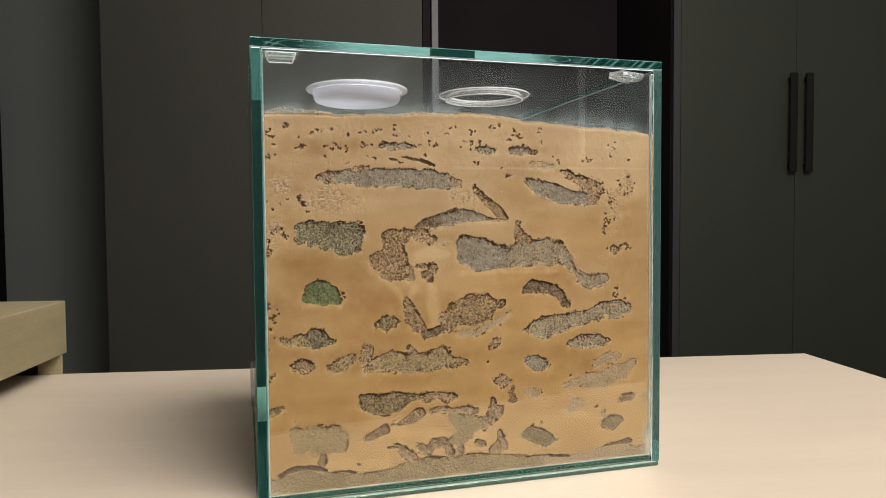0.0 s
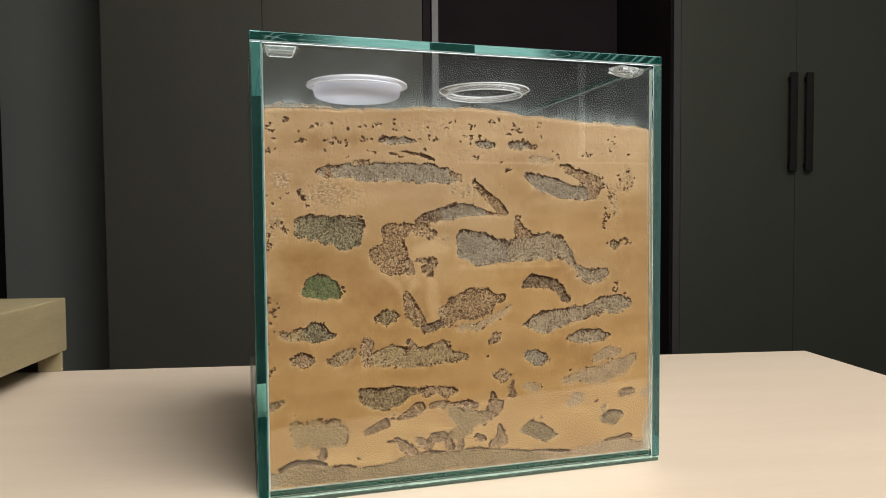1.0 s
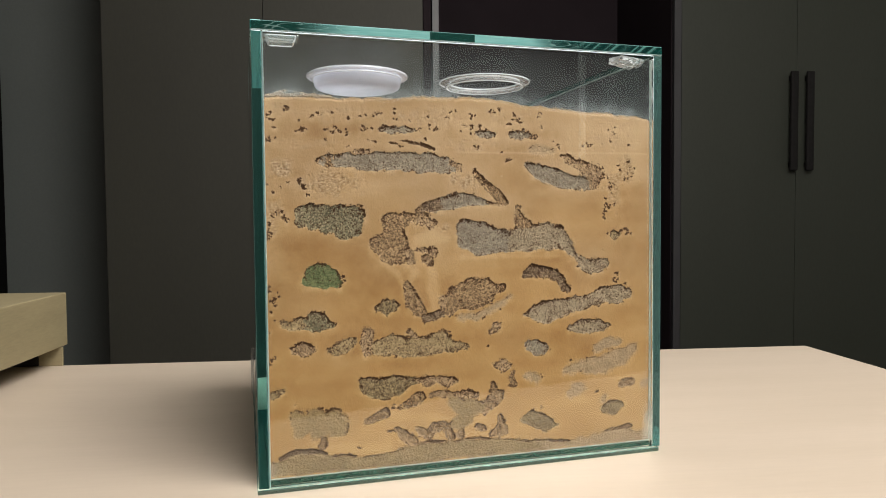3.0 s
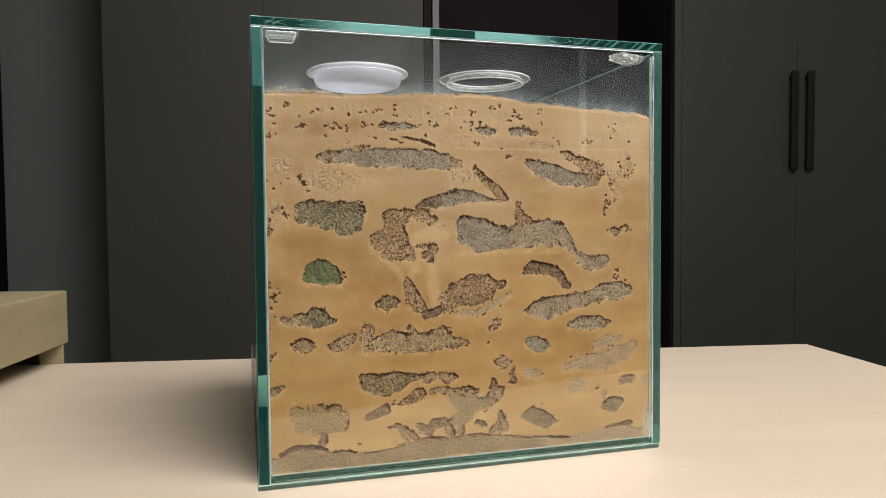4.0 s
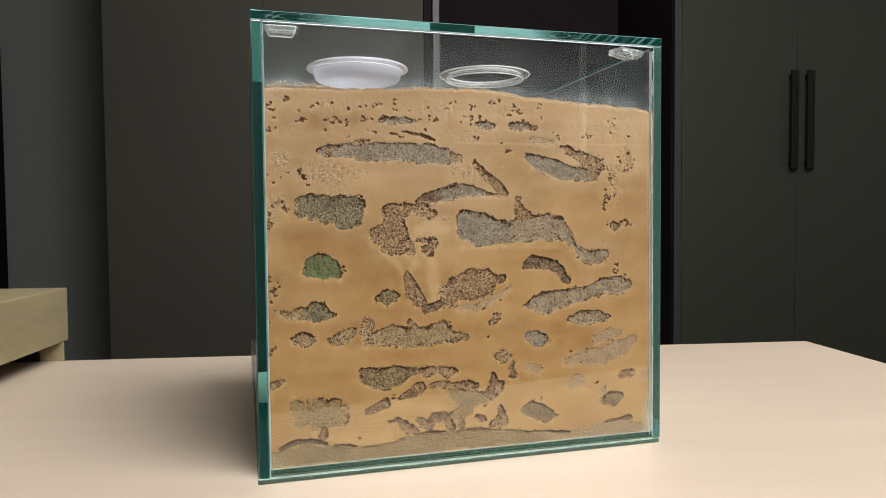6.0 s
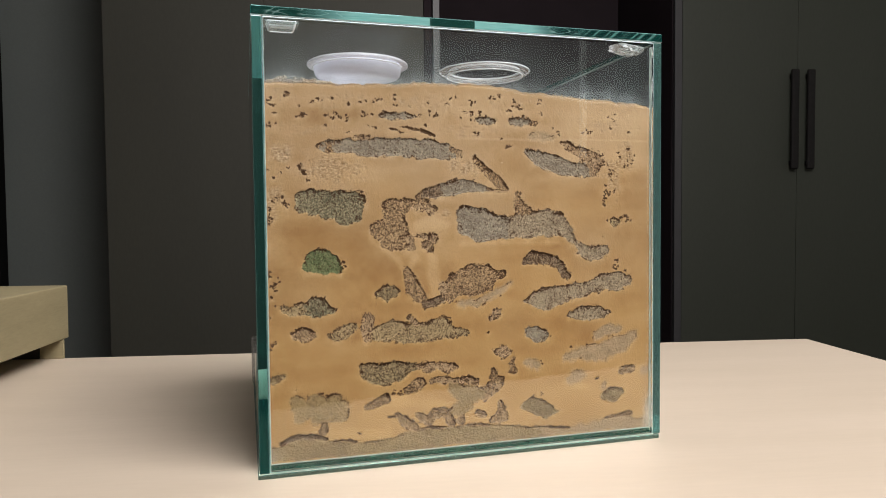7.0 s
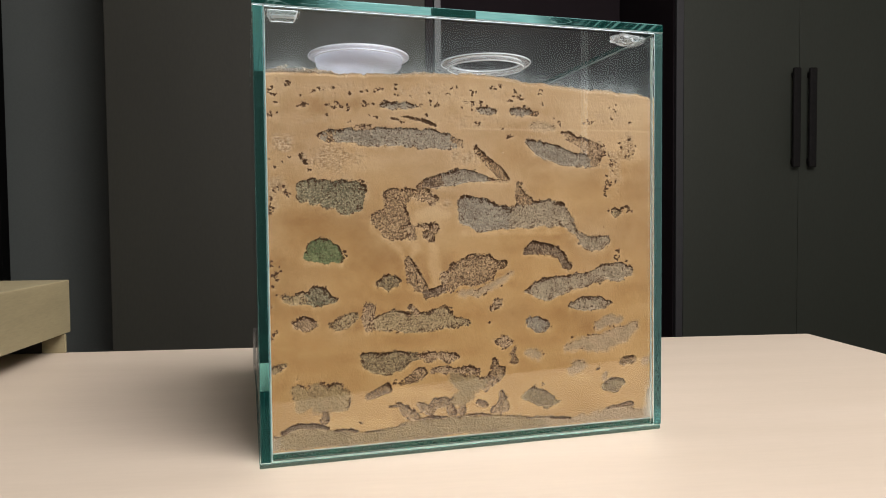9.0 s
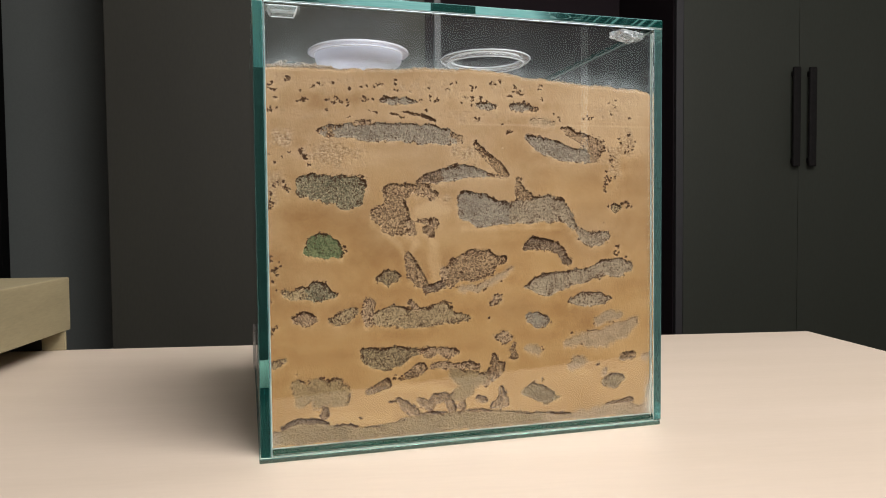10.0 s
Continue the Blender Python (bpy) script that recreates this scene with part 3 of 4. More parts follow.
for name, prof, m in (
        ("neck", [(0.0212, 0), (0.0220, 0), (0.0220, -0.0026), (0.0212, -0.0026)], M_NECK),
        ("flange", [(0.0200, -0.0028), (0.0256, -0.0028), (0.0259, -0.0034), (0.0256, -0.0042), (0.0200, -0.0042)], M_CLEARP),
        ("outer_bead", [(0.0254, -0.0028), (0.0258, -0.0027), (0.0260, -0.0032), (0.0256, -0.0033)], M_WHITEP),
        ("inner_bead", [(0.0200, -0.0026), (0.0206, -0.0026), (0.0207, -0.0034), (0.0200, -0.0034)], M_WHITEP),
        ("skirt", [(0.0210, -0.0043), (0.0226, -0.0043), (0.0223, -0.0056), (0.0212, -0.0058)], M_CLEARP),
        ("lower_bead", [(0.0214, -0.0057), (0.0221, -0.0056), (0.0222, -0.0060), (0.0215, -0.0061)], M_WHITEP)):
    part(name, lathe(prof), m, ring).visible_shadow = False

# ---- mist on the inside of the front pane, above the sand ----
M_MIST = bpy.data.materials.new("condensation")
M_MIST.use_nodes = True
nt = M_MIST.node_tree
nt.nodes.remove(nt.nodes["Principled BSDF"])
co, hz = nt.nodes.new("ShaderNodeTexCoord"), nt.nodes.new("ShaderNodeAttribute")
hz.attribute_name = "haze"
no = nt.nodes.new("ShaderNodeTexNoise")
no.inputs["Scale"].default_value, no.inputs["Detail"].default_value = 70, 6
nt.links.new(co.outputs["Object"], no.inputs["Vector"])
mu = nt.nodes.new("ShaderNodeMath")
mu.operation = "MULTIPLY"
nt.links.new(hz.outputs["Fac"], mu.inputs[0])
nt.links.new(no.outputs["Fac"], mu.inputs[1])
mx, tr, df = nt.nodes.new("ShaderNodeMixShader"), nt.nodes.new("ShaderNodeBsdfTransparent"), nt.nodes.new("ShaderNodeBsdfDiffuse")
df.inputs["Color"].default_value = (0.29, 0.335, 0.35, 1)
nt.links.new(mu.outputs["Value"], mx.inputs["Fac"])
nt.links.new(tr.outputs["BSDF"], mx.inputs[1])
nt.links.new(df.outputs["BSDF"], mx.inputs[2])
nt.links.new(mx.outputs["Shader"], nt.nodes["Material Output"].inputs["Surface"])
# ---- the sand with its galleries, pressed against the front pane ----
rng = np.random.default_rng(7)


def lattice(x, z, size, seed):
    """Smooth value noise in -1..1 on cells of the given size in millimetres."""
    g = np.random.default_rng(seed).random((400, 400)) * 2 - 1
    u, v = x / size + 50, z / size + 50
    i, j = np.floor(u).astype(int), np.floor(v).astype(int)
    a, b = u - i, v - j
    a, b = a * a * (3 - 2 * a), b * b * (3 - 2 * b)
    i, j = i % 399, j % 399
    return (g[i, j] * (1 - a) + g[i + 1, j] * a) * (1 - b) + (g[i, j + 1] * (1 - a) + g[i + 1, j + 1] * a) * b


def sand_top(x):
    """Height of the sand's upper edge, in millimetres."""
    z = 174.6 + 2.2 * np.exp(-((x - 92) / 36) ** 2) - 1.6 * np.exp(-(x / 8) ** 2) + 0.2 * np.exp(-((x - 19) / 8) ** 2) - 3.4 * np.clip((x - 120) / 65, 0, 1) - 2.6 * np.clip((x - 184) / 12, 0, 1) ** 1.5
    return z + 0.5 * lattice(x, x * 0, 9, 3) + 0.35 * lattice(x, x * 0, 2.2, 4) + 0.2 * lattice(x, x * 0, 0.8, 5)


def mist_film():
    """The misted strip of pane between the sand's edge and the lid."""
    xs = np.linspace(4.8, 195.6, 160)
    tops = sand_top(xs)
    steps = ((-2.6, 0.0), (-0.8, 0.08), (0.3, 0.30), (1.4, 0.34), (4.5, 0.17), (9.5, 0.09), (60.0, 0.05))
    thick = np.clip(0.9 + 0.3 * lattice(xs, xs * 0, 14, 81) + 0.25 * lattice(xs, xs * 0, 4, 82), 0.3, 1.8)
    verts, haze = [], []
    for h, k in steps:
        for x, z, w in zip(xs, tops, thick):
            verts.append((x * MM, G + 0.00005, min(z + h, 200.4) * MM))
            haze.append(2.3 * k * (w if h < 9 else 1))
    n = len(xs)
    me = bpy.data.meshes.new("condensation")
    me.from_pydata(verts, [], [(r * n + i, r * n + i + 1, (r + 1) * n + i + 1, (r + 1) * n + i) for r in range(len(steps) - 1) for i in range(n - 1)])
    me.materials.append(M_MIST)
    me.attributes.new("haze", "FLOAT", "POINT").data.foreach_set("value", haze)
    ob = new("condensation", me)
    ob.parent = tank
    return tagged(ob, "thin mist on glass")


mist_film().visible_shadow = False


M_SMEAR = M_MIST.copy()
M_SMEAR.name = "dried_sealant"
[n for n in M_SMEAR.node_tree.nodes if n.type == "BSDF_DIFFUSE"][0].inputs["Color"].default_value = (0.52, 0.47, 0.38, 1)


def smear(x0, x1, z0, z1, peak):
    """A pale smear of sealant on the glass in a lower corner, thickest at x1, z0."""
    n = 8
    verts, haze = [], []
    for j in range(n + 1):
        for i in range(n + 1):
            u, v = i / n, j / n
            verts.append(((x0 + (x1 - x0) * u) * MM, G + 0.00006, (z0 + (z1 - z0) * v) * MM))
            haze.append(1.6 * peak * (u ** 1.5) * (1 - v) ** 0.6 * (1 if 0 < v else 0.8))
    me = bpy.data.meshes.new("sealant_smear")
    me.from_pydata(verts, [], [(r * (n + 1) + i, r * (n + 1) + i + 1, (r + 1) * (n + 1) + i + 1, (r + 1) * (n + 1) + i) for r in range(n) for i in range(n)])
    me.materials.append(M_SMEAR)
    me.attributes.new("haze", "FLOAT", "POINT").data.foreach_set("value", haze)
    ob = new("sealant_smear", me)
    ob.parent = tank
    ob.visible_shadow = False
    return tagged(ob, "pale sealant smear on glass")


smear(190.0, 195.6, 5.6, 27.0, 1.3)
smear(14.0, 5.4, 5.6, 13.0, 0.4)


def droplets():
    """Water beads clinging to the inside of the front pane just over the sand."""
    r = random.Random(12)
    bm = bmesh.new()
    for i in range(46):
        x = 8 + 184 * r.random()
        z = float(sand_top(np.array([x]))[0]) + 0.8 + 9 * r.random() ** 2.2
        size = (0.06 + 0.16 * r.random() ** 3) * MM
        bmesh.ops.create_icosphere(bm, subdivisions=1, radius=size, matrix=pose(x * MM, G + 0.00012, z * MM))
    for i in range(26):
        spot = pose((8 + 184 * r.random()) * MM, G + 0.00012, (180 + 19 * r.random()) * MM)
        bmesh.ops.create_icosphere(bm, subdivisions=1, radius=(0.05 + 0.09 * r.random() ** 2) * MM, matrix=spot)
    return tagged(part("droplets", bm, M_WHITEP, tank), "tiny water beads on glass", kind="stuff")


droplets().visible_shadow = False
COLS, ROWS = 800, 710
gx = np.linspace(4.7, 195.7, COLS)
gv = np.linspace(0, 1, ROWS)
X, V = np.meshgrid(gx, gv)
Z = 5.3 + V * (sand_top(X) - 5.3)
RAG = 0.8 * lattice(X, Z, 3.4, 11) + 0.45 * lattice(X, Z, 1.3, 12)
HOLES = []


def dig(kind, chain):
    """Notes a gallery: a string of rounded hollows (x, height, radius in millimetres) run together."""
    HOLES.append((kind, chain))


def speckle(x, z, wide, high, count):
    """Notes a cluster of dark pin-holes between crumbs, scattered over an ellipse."""
    r = random.Random(int(x * 31 + z * 17))
    spots = []
    for _ in range(count):
        a, q, b = 2 * math.pi * r.random(), math.sqrt(r.random()) / 2, math.pi * r.random()
        cx, cz, size, reach = x + wide * q * math.cos(a), z + high * q * math.sin(a), 0.10 + 0.20 * r.random() ** 1.5, 0.15 + 0.55 * r.random()
        spots += [(cx - reach * math.cos(b), cz - 0.6 * reach * math.sin(b), size), (cx + reach * math.cos(b), cz + 0.6 * reach * math.sin(b), 0.7 * size)]
    HOLES.append(("pock", spots))


dig("bluish", [(29.5, 146.4, 1.3), (33.2, 146.9, 2.5), (39.6, 146.8, 2.8), (47.2, 146.7, 3.3), (57.6, 146.3, 3.6), (68.1, 146.3, 3.9), (78.9, 146.2, 4.0), (87.1, 145.5, 3.2), (91.5, 144.3, 1.4)])
dig("brown", [(28.7, 146.4, 1.0), (32.7, 146.9, 2.3), (37.5, 147.3, 2.3)])
dig("speck", [(45.5, 150.5, 1.0), (50.4, 150.6, 1.0)])
dig("speck", [(89.3, 145.5, 2.2), (94.0, 144.3, 0.8)])
dig("green2", [(21.2, 124.3, 1.7), (31.7, 125.0, 1.8), (46.9, 123.5, 1.8)])
dig("green2", [(20.2, 122.6, 2.5), (20.6, 119.6, 2.5), (25.4, 123.5, 3.5), (25.3, 119.8, 3.5), (31.6, 122.8, 3.8), (31.6, 118.5, 3.8), (38.7, 122.0, 4.3), (39.1, 115.9, 4.3), (43.0, 116.6, 3.6), (44.8, 121.4, 2.8), (47.7, 121.9, 1.3)])
speckle(46.8, 119.4, 4.6, 6.2, 9)
speckle(36.7, 126.3, 22.8, 2.0, 12)
dig("brown", [(59.9, 119.8, 2.9), (66.5, 120.3, 2.6), (62.5, 115.1, 4.7), (63.2, 109.9, 4.7), (54.0, 108.8, 2.9), (59.7, 105.3, 4.5), (64.5, 103.1, 3.4)])
dig("speck", [(68.8, 104.6, 1.6), (70.1, 100.6, 1.6)])
dig("speck", [(72.7, 120.3, 1.6), (76.5, 119.7, 2.1), (80.3, 117.6, 1.6)])
dig("brown", [(58.3, 120.6, 1.6), (65.7, 121.1, 1.6), (72.7, 121.0, 1.3)])
dig("brown", [(74.6, 122.9, 2.1), (76.5, 120.8, 2.7), (78.6, 118.6, 1.6)])
dig("dark", [(75.4, 124.4, 1.3), (78.7, 126.0, 2.4), (82.8, 126.8, 2.7)])
dig("bluish", [(84.2, 127.0, 2.4), (89.7, 128.1, 3.0), (98.1, 129.2, 2.7), (102.3, 128.4, 1.9), (106.0, 128.1, 0.8)])
dig("speck", [(108.0, 127.6, 0.8), (113.7, 127.3, 0.8), (118.0, 127.3, 0.56)])
dig("brown", [(101.5, 142.5, 0.55), (103.8, 139.9, 1.1), (106.6, 137.0, 1.7), (110.0, 134.0, 2.2), (113.7, 130.6, 2.5), (117.5, 127.6, 1.1)])
dig("speck", [(73.6, 106.1, 0.8), (77.1, 105.5, 1.3), (80.7, 104.9, 1.6)])
dig("speck", [(77.4, 101.8, 2.1), (79.8, 99.1, 1.1)])
dig("brown", [(68.1, 90.2, 1.3), (69.6, 86.2, 2.4), (70.1, 82.2, 3.2), (72.8, 78.2, 2.7), (76.0, 75.6, 1.6)])
dig("dark", [(77.1, 74.0, 1.6), (81.0, 74.3, 1.6), (84.6, 76.3, 1.9)])
dig("brown", [(89.3, 78.8, 3.8), (93.5, 83.2, 5.5), (100.6, 84.6, 6.9), (105.7, 85.5, 6.1), (109.7, 86.2, 3.4), (115.8, 87.0, 0.8)])
dig("faint", [(93.5, 73.8, 1.1), (101.9, 73.4, 1.4), (109.1, 76.6, 1.4), (115.8, 80.5, 1.1), (118.7, 82.3, 0.57)])
speckle(93.5, 74.1, 5.6, 2.2, 5)
speckle(102.8, 73.4, 9.5, 2.5, 8)
speckle(112.0, 77.9, 7.3, 3.9, 7)
speckle(117.2, 81.2, 3.4, 2.2, 3)
dig("speck", [(86.0, 81.6, 2.2), (85.1, 77.6, 1.6)])
dig("bluish", [(96.3, 116.1, 3.3), (96.8, 109.4, 3.6), (103.6, 112.0, 6.1), (103.6, 108.8, 5.5), (112.2, 109.2, 5.6), (116.5, 109.1, 5.1)])
dig("bluish", [(95.7, 116.6, 2.7), (103.6, 115.2, 3.0), (112.2, 112.4, 2.8), (117.4, 111.3, 2.5)])
dig("brown", [(124.4, 118.9, 2.6), (128.3, 116.1, 2.6), (131.2, 114.7, 1.7)])
dig("ash", [(119.4, 109.1, 5.1), (129.7, 110.9, 6.0), (138.7, 111.3, 6.1), (143.2, 111.0, 5.2), (147.1, 108.7, 3.2), (150.2, 105.3, 2.3), (152.6, 102.1, 1.5)])
dig("brown", [(123.0, 125.4, 0.57), (123.0, 122.1, 1.4), (124.4, 119.4, 2.3), (128.3, 116.1, 2.3)])
dig("ash", [(154.5, 101.0, 1.5), (157.0, 98.1, 2.4), (161.6, 96.0, 3.3), (166.3, 96.2, 3.3), (169.5, 97.0, 2.4)])
speckle(176.2, 90.2, 4.3, 6.7, 9)
dig("bluish", [(128.9, 145.3, 1.4), (134.3, 142.9, 3.4), (143.2, 139.8, 4.0), (149.3, 138.1, 3.5), (155.4, 137.4, 3.2), (160.1, 137.1, 2.4)])
dig("speck", [(146.9, 150.3, 0.9), (152.4, 148.2, 1.8), (158.5, 144.9, 2.9), (163.8, 142.2, 4.4), (162.6, 138.8, 3.6)])
speckle(168.2, 142.8, 3.6, 7.7, 8)
dig("dark", [(127.3, 93.0, 1.7), (131.1, 94.3, 2.9), (136.2, 93.9, 2.3), (141.6, 92.6, 2.3), (145.3, 90.6, 2.3), (147.1, 87.7, 1.8), (149.3, 85.4, 1.8)])
dig("ash", [(126.6, 73.2, 0.9), (132.6, 74.3, 3.8), (138.6, 74.0, 5.2), (144.7, 75.7, 4.1), (152.3, 77.1, 3.0), (160.1, 78.8, 3.3), (168.9, 81.3, 3.6), (177.5, 81.6, 4.6), (181.7, 81.7, 3.1)])
speckle(182.0, 84.3, 4.3, 6.1, 8)
speckle(178.5, 78.1, 4.9, 2.4, 6)
dig("ash", [(150.8, 65.6, 1.2), (155.4, 66.2, 2.7), (161.6, 65.9, 3.3), (167.9, 65.6, 2.4), (171.4, 66.3, 0.9)])
dig("green", [(22.2, 93.2, 2.2), (25.6, 94.6, 4.4), (29.6, 94.9, 5.6), (33.0, 94.0, 4.2), (34.4, 92.2, 2.6)])
speckle(37.0, 93.5, 5.1, 7.7, 14)
dig("pale", [(12.3, 74.4, 1.2), (15.9, 73.4, 2.0), (20.9, 73.7, 2.5)])
dig("green2", [(23.4, 73.6, 2.5), (26.4, 74.5, 4.3), (29.6, 73.3, 2.8), (33.4, 72.9, 1.3)])
speckle(11.8, 73.9, 2.5, 3.0, 5)
speckle(32.2, 74.0, 5.1, 4.1, 6)
dig("grey", [(54.7, 79.7, 1.6), (58.1, 79.8, 2.9), (61.6, 80.7, 2.1)])
dig("speck", [(16.2, 62.3, 1.0), (19.5, 62.6, 2.5), (23.2, 62.4, 2.5)])
dig("pale", [(32.0, 61.4, 1.0), (35.3, 61.5, 2.3), (38.9, 62.8, 2.3), (42.2, 65.2, 1.3)])
speckle(38.9, 65.1, 8.7, 3.1, 7)
dig("speck", [(49.3, 68.7, 2.3), (49.2, 63.5, 2.6), (49.2, 59.6, 1.8)])
dig("pale", [(54.4, 61.2, 3.2), (60.5, 62.1, 4.8), (65.9, 61.0, 4.3), (72.6, 60.4, 4.0), (80.3, 61.3, 4.6), (85.0, 62.7, 4.6), (89.1, 60.0, 2.7), (96.2, 59.6, 1.7)])
dig("speck", [(70.0, 67.7, 1.3), (71.8, 64.4, 1.6)])
dig("speck", [(109.0, 65.7, 1.1), (111.9, 68.3, 2.3)])
speckle(86.4, 66.3, 8.2, 2.7, 8)
dig("bluish", [(128.9, 58.3, 2.6), (132.5, 56.7, 3.5), (136.1, 56.0, 2.6)])
speckle(137.3, 55.1, 5.2, 5.8, 9)
dig("faint", [(147.7, 44.6, 0.9), (157.0, 46.2, 3.0), (164.8, 45.7, 4.2), (174.3, 48.0, 4.6), (180.8, 50.5, 3.7), (186.3, 53.7, 1.9)])
dig("faint", [(166.4, 54.8, 2.4), (172.7, 56.8, 2.7), (177.5, 57.1, 1.2)])
speckle(156.0, 45.7, 1.8, 4.8, 4)
speckle(160.1, 49.5, 2.4, 2.4, 3)
speckle(164.2, 53.8, 2.4, 5.4, 5)
speckle(172.1, 55.6, 9.1, 4.3, 8)
speckle(185.6, 54.9, 3.7, 1.9, 3)
speckle(151.4, 49.7, 2.4, 1.5, 2)
dig("speck", [(111.8, 49.9, 1.1), (115.3, 49.4, 2.6), (119.1, 48.1, 0.9)])
dig("brown", [(120.3, 45.8, 0.57), (119.7, 42.8, 0.9), (120.0, 39.7, 1.7)])
dig("faint", [(128.0, 43.1, 1.7), (132.5, 41.6, 2.0)])
speckle(135.5, 42.8, 1.7, 2.3, 3)
dig("grey", [(46.4, 46.8, 1.0), (49.8, 43.9, 3.4), (52.4, 42.4, 4.5), (59.0, 42.5, 4.8), (63.0, 43.0, 4.0), (67.6, 44.5, 2.1), (70.6, 45.1, 1.1)])
dig("speck", [(72.5, 45.2, 0.8), (77.1, 44.1, 2.2), (82.1, 44.6, 1.6), (87.6, 43.4, 1.9), (90.7, 43.4, 1.1)])
dig("faint", [(150.7, 32.4, 1.8), (153.8, 34.5, 3.0), (157.0, 35.4, 1.8)])
speckle(152.6, 34.3, 6.0, 5.4, 6)
speckle(166.4, 33.3, 1.8, 3.6, 4)
dig("faint", [(168.9, 28.2, 1.2), (169.9, 29.8, 0.9)])
dig("brown", [(179.2, 35.5, 1.5), (183.1, 36.4, 1.5), (185.7, 36.2, 1.2)])
dig("faint", [(192.3, 34.9, 1.6), (194.6, 35.6, 1.6)])
dig("grey", [(169.6, 23.2, 1.5), (174.4, 24.3, 3.4), (179.2, 25.0, 1.8)])
dig("brown", [(48.8, 27.5, 1.3), (52.2, 28.8, 1.8), (56.7, 30.5, 2.4)])
dig("dusty", [(17.7, 30.9, 3.8), (18.8, 25.7, 3.0), (25.2, 31.1, 4.6), (26.4, 25.8, 4.1), (32.8, 30.2, 4.6), (35.3, 25.0, 3.6), (37.4, 29.2, 2.6)])
speckle(30.3, 35.0, 17.9, 1.5, 9)
dig("brown", [(28.8, 20.9, 1.0), (28.3, 17.9, 1.5)])
dig("brown", [(67.5, 33.9, 1.3), (71.0, 35.2, 2.4), (73.7, 36.9, 2.2)])
speckle(62.6, 33.5, 4.8, 2.4, 6)
speckle(64.7, 32.0, 2.7, 1.6, 3)
dig("speck", [(79.2, 37.2, 0.8), (82.0, 37.6, 1.6), (86.2, 37.3, 1.4), (93.2, 36.5, 0.8), (97.4, 36.4, 1.7), (101.7, 35.6, 0.8)])
dig("moist", [(89.5, 33.8, 1.9), (94.0, 30.7, 4.2), (100.2, 29.1, 3.6), (104.5, 29.8, 2.3)])
dig("dusty", [(88.8, 22.1, 2.2), (93.1, 23.4, 3.6), (96.8, 24.5, 2.5)])
dig("brown", [(110.6, 40.1, 0.8), (110.6, 37.1, 1.7), (112.3, 34.7, 2.6), (108.3, 30.6, 2.8), (105.4, 28.1, 1.7)])
dig("brown", [(72.2, 22.3, 0.8), (74.9, 19.9, 1.9), (77.7, 18.5, 1.6), (81.0, 22.0, 2.2), (86.0, 22.7, 1.7), (87.7, 19.5, 1.9), (88.8, 16.7, 1.4)])
dig("brown", [(62.8, 22.6, 1.3), (66.2, 19.6, 2.1), (69.5, 16.6, 1.9), (71.6, 15.3, 1.4)])
dig("brown", [(58.7, 22.1, 0.8), (61.4, 22.1, 0.8)])
dig("brown", [(93.9, 19.0, 1.1), (93.6, 17.6, 1.7)])
dig("brown", [(102.4, 20.4, 1.1), (105.0, 19.3, 1.1)])
dig("brown", [(113.5, 24.7, 0.57), (114.9, 21.2, 1.7), (115.2, 17.9, 2.6), (110.2, 16.7, 1.7)])
dig("grey", [(126.4, 21.7, 2.0), (130.9, 21.8, 3.5), (136.9, 18.8, 3.5), (143.0, 17.4, 1.2)])
speckle(135.4, 26.8, 1.8, 2.3, 3)
speckle(133.9, 23.8, 8.8, 2.9, 5)
speckle(44.4, 15.5, 1.6, 1.3, 2)
speckle(16.6, 37.9, 1.0, 1.0, 1)
speckle(21.5, 160.1, 7.4, 2.0, 8)
speckle(36.5, 160.3, 6.5, 3.5, 9)
speckle(31.5, 160.9, 2.0, 1.3, 2)
speckle(40.5, 158.9, 3.0, 1.5, 3)
speckle(48.7, 161.4, 4.3, 2.3, 5)
speckle(74.5, 161.4, 1.6, 1.1, 2)
speckle(81.2, 162.9, 4.8, 3.7, 7)
speckle(97.5, 163.1, 7.1, 3.0, 8)
speckle(104.8, 163.4, 2.5, 1.9, 3)
speckle(124.0, 167.4, 2.2, 3.4, 4)
speckle(111.7, 171.6, 5.5, 2.5, 5)
speckle(99.2, 168.0, 3.0, 3.5, 4)
speckle(87.8, 166.8, 2.4, 1.9, 3)
speckle(62.8, 170.1, 1.0, 3.1, 2)
speckle(70.2, 165.2, 1.3, 1.3, 2)
speckle(119.7, 166.0, 3.9, 3.4, 4)
speckle(103.0, 154.3, 4.4, 1.4, 3)
speckle(114.4, 151.8, 2.5, 1.1, 2)
speckle(118.1, 147.9, 4.2, 2.5, 4)
speckle(29.1, 167.3, 2.7, 1.5, 3)
speckle(34.6, 167.8, 1.3, 1.0, 1)
speckle(25.3, 166.2, 1.7, 2.0, 2)
speckle(51.9, 167.6, 5.6, 2.6, 4)
speckle(56.0, 168.3, 1.5, 1.3, 2)
speckle(13.4, 169.2, 5.4, 2.2, 4)
speckle(7.8, 164.6, 3.1, 5.3, 5)
speckle(9.7, 160.8, 1.7, 1.2, 2)
speckle(8.4, 155.6, 5.8, 1.7, 5)
speckle(4.8, 156.0, 1.7, 1.9, 3)
speckle(31.4, 156.2, 1.0, 1.0, 1)
speckle(41.4, 152.9, 2.0, 1.0, 2)
speckle(133.8, 170.5, 3.4, 2.8, 4)
speckle(144.8, 155.5, 2.0, 1.2, 2)
speckle(160.7, 155.6, 5.9, 3.2, 5)
speckle(174.8, 164.0, 1.8, 4.8, 4)
speckle(172.6, 158.9, 1.5, 1.5, 2)
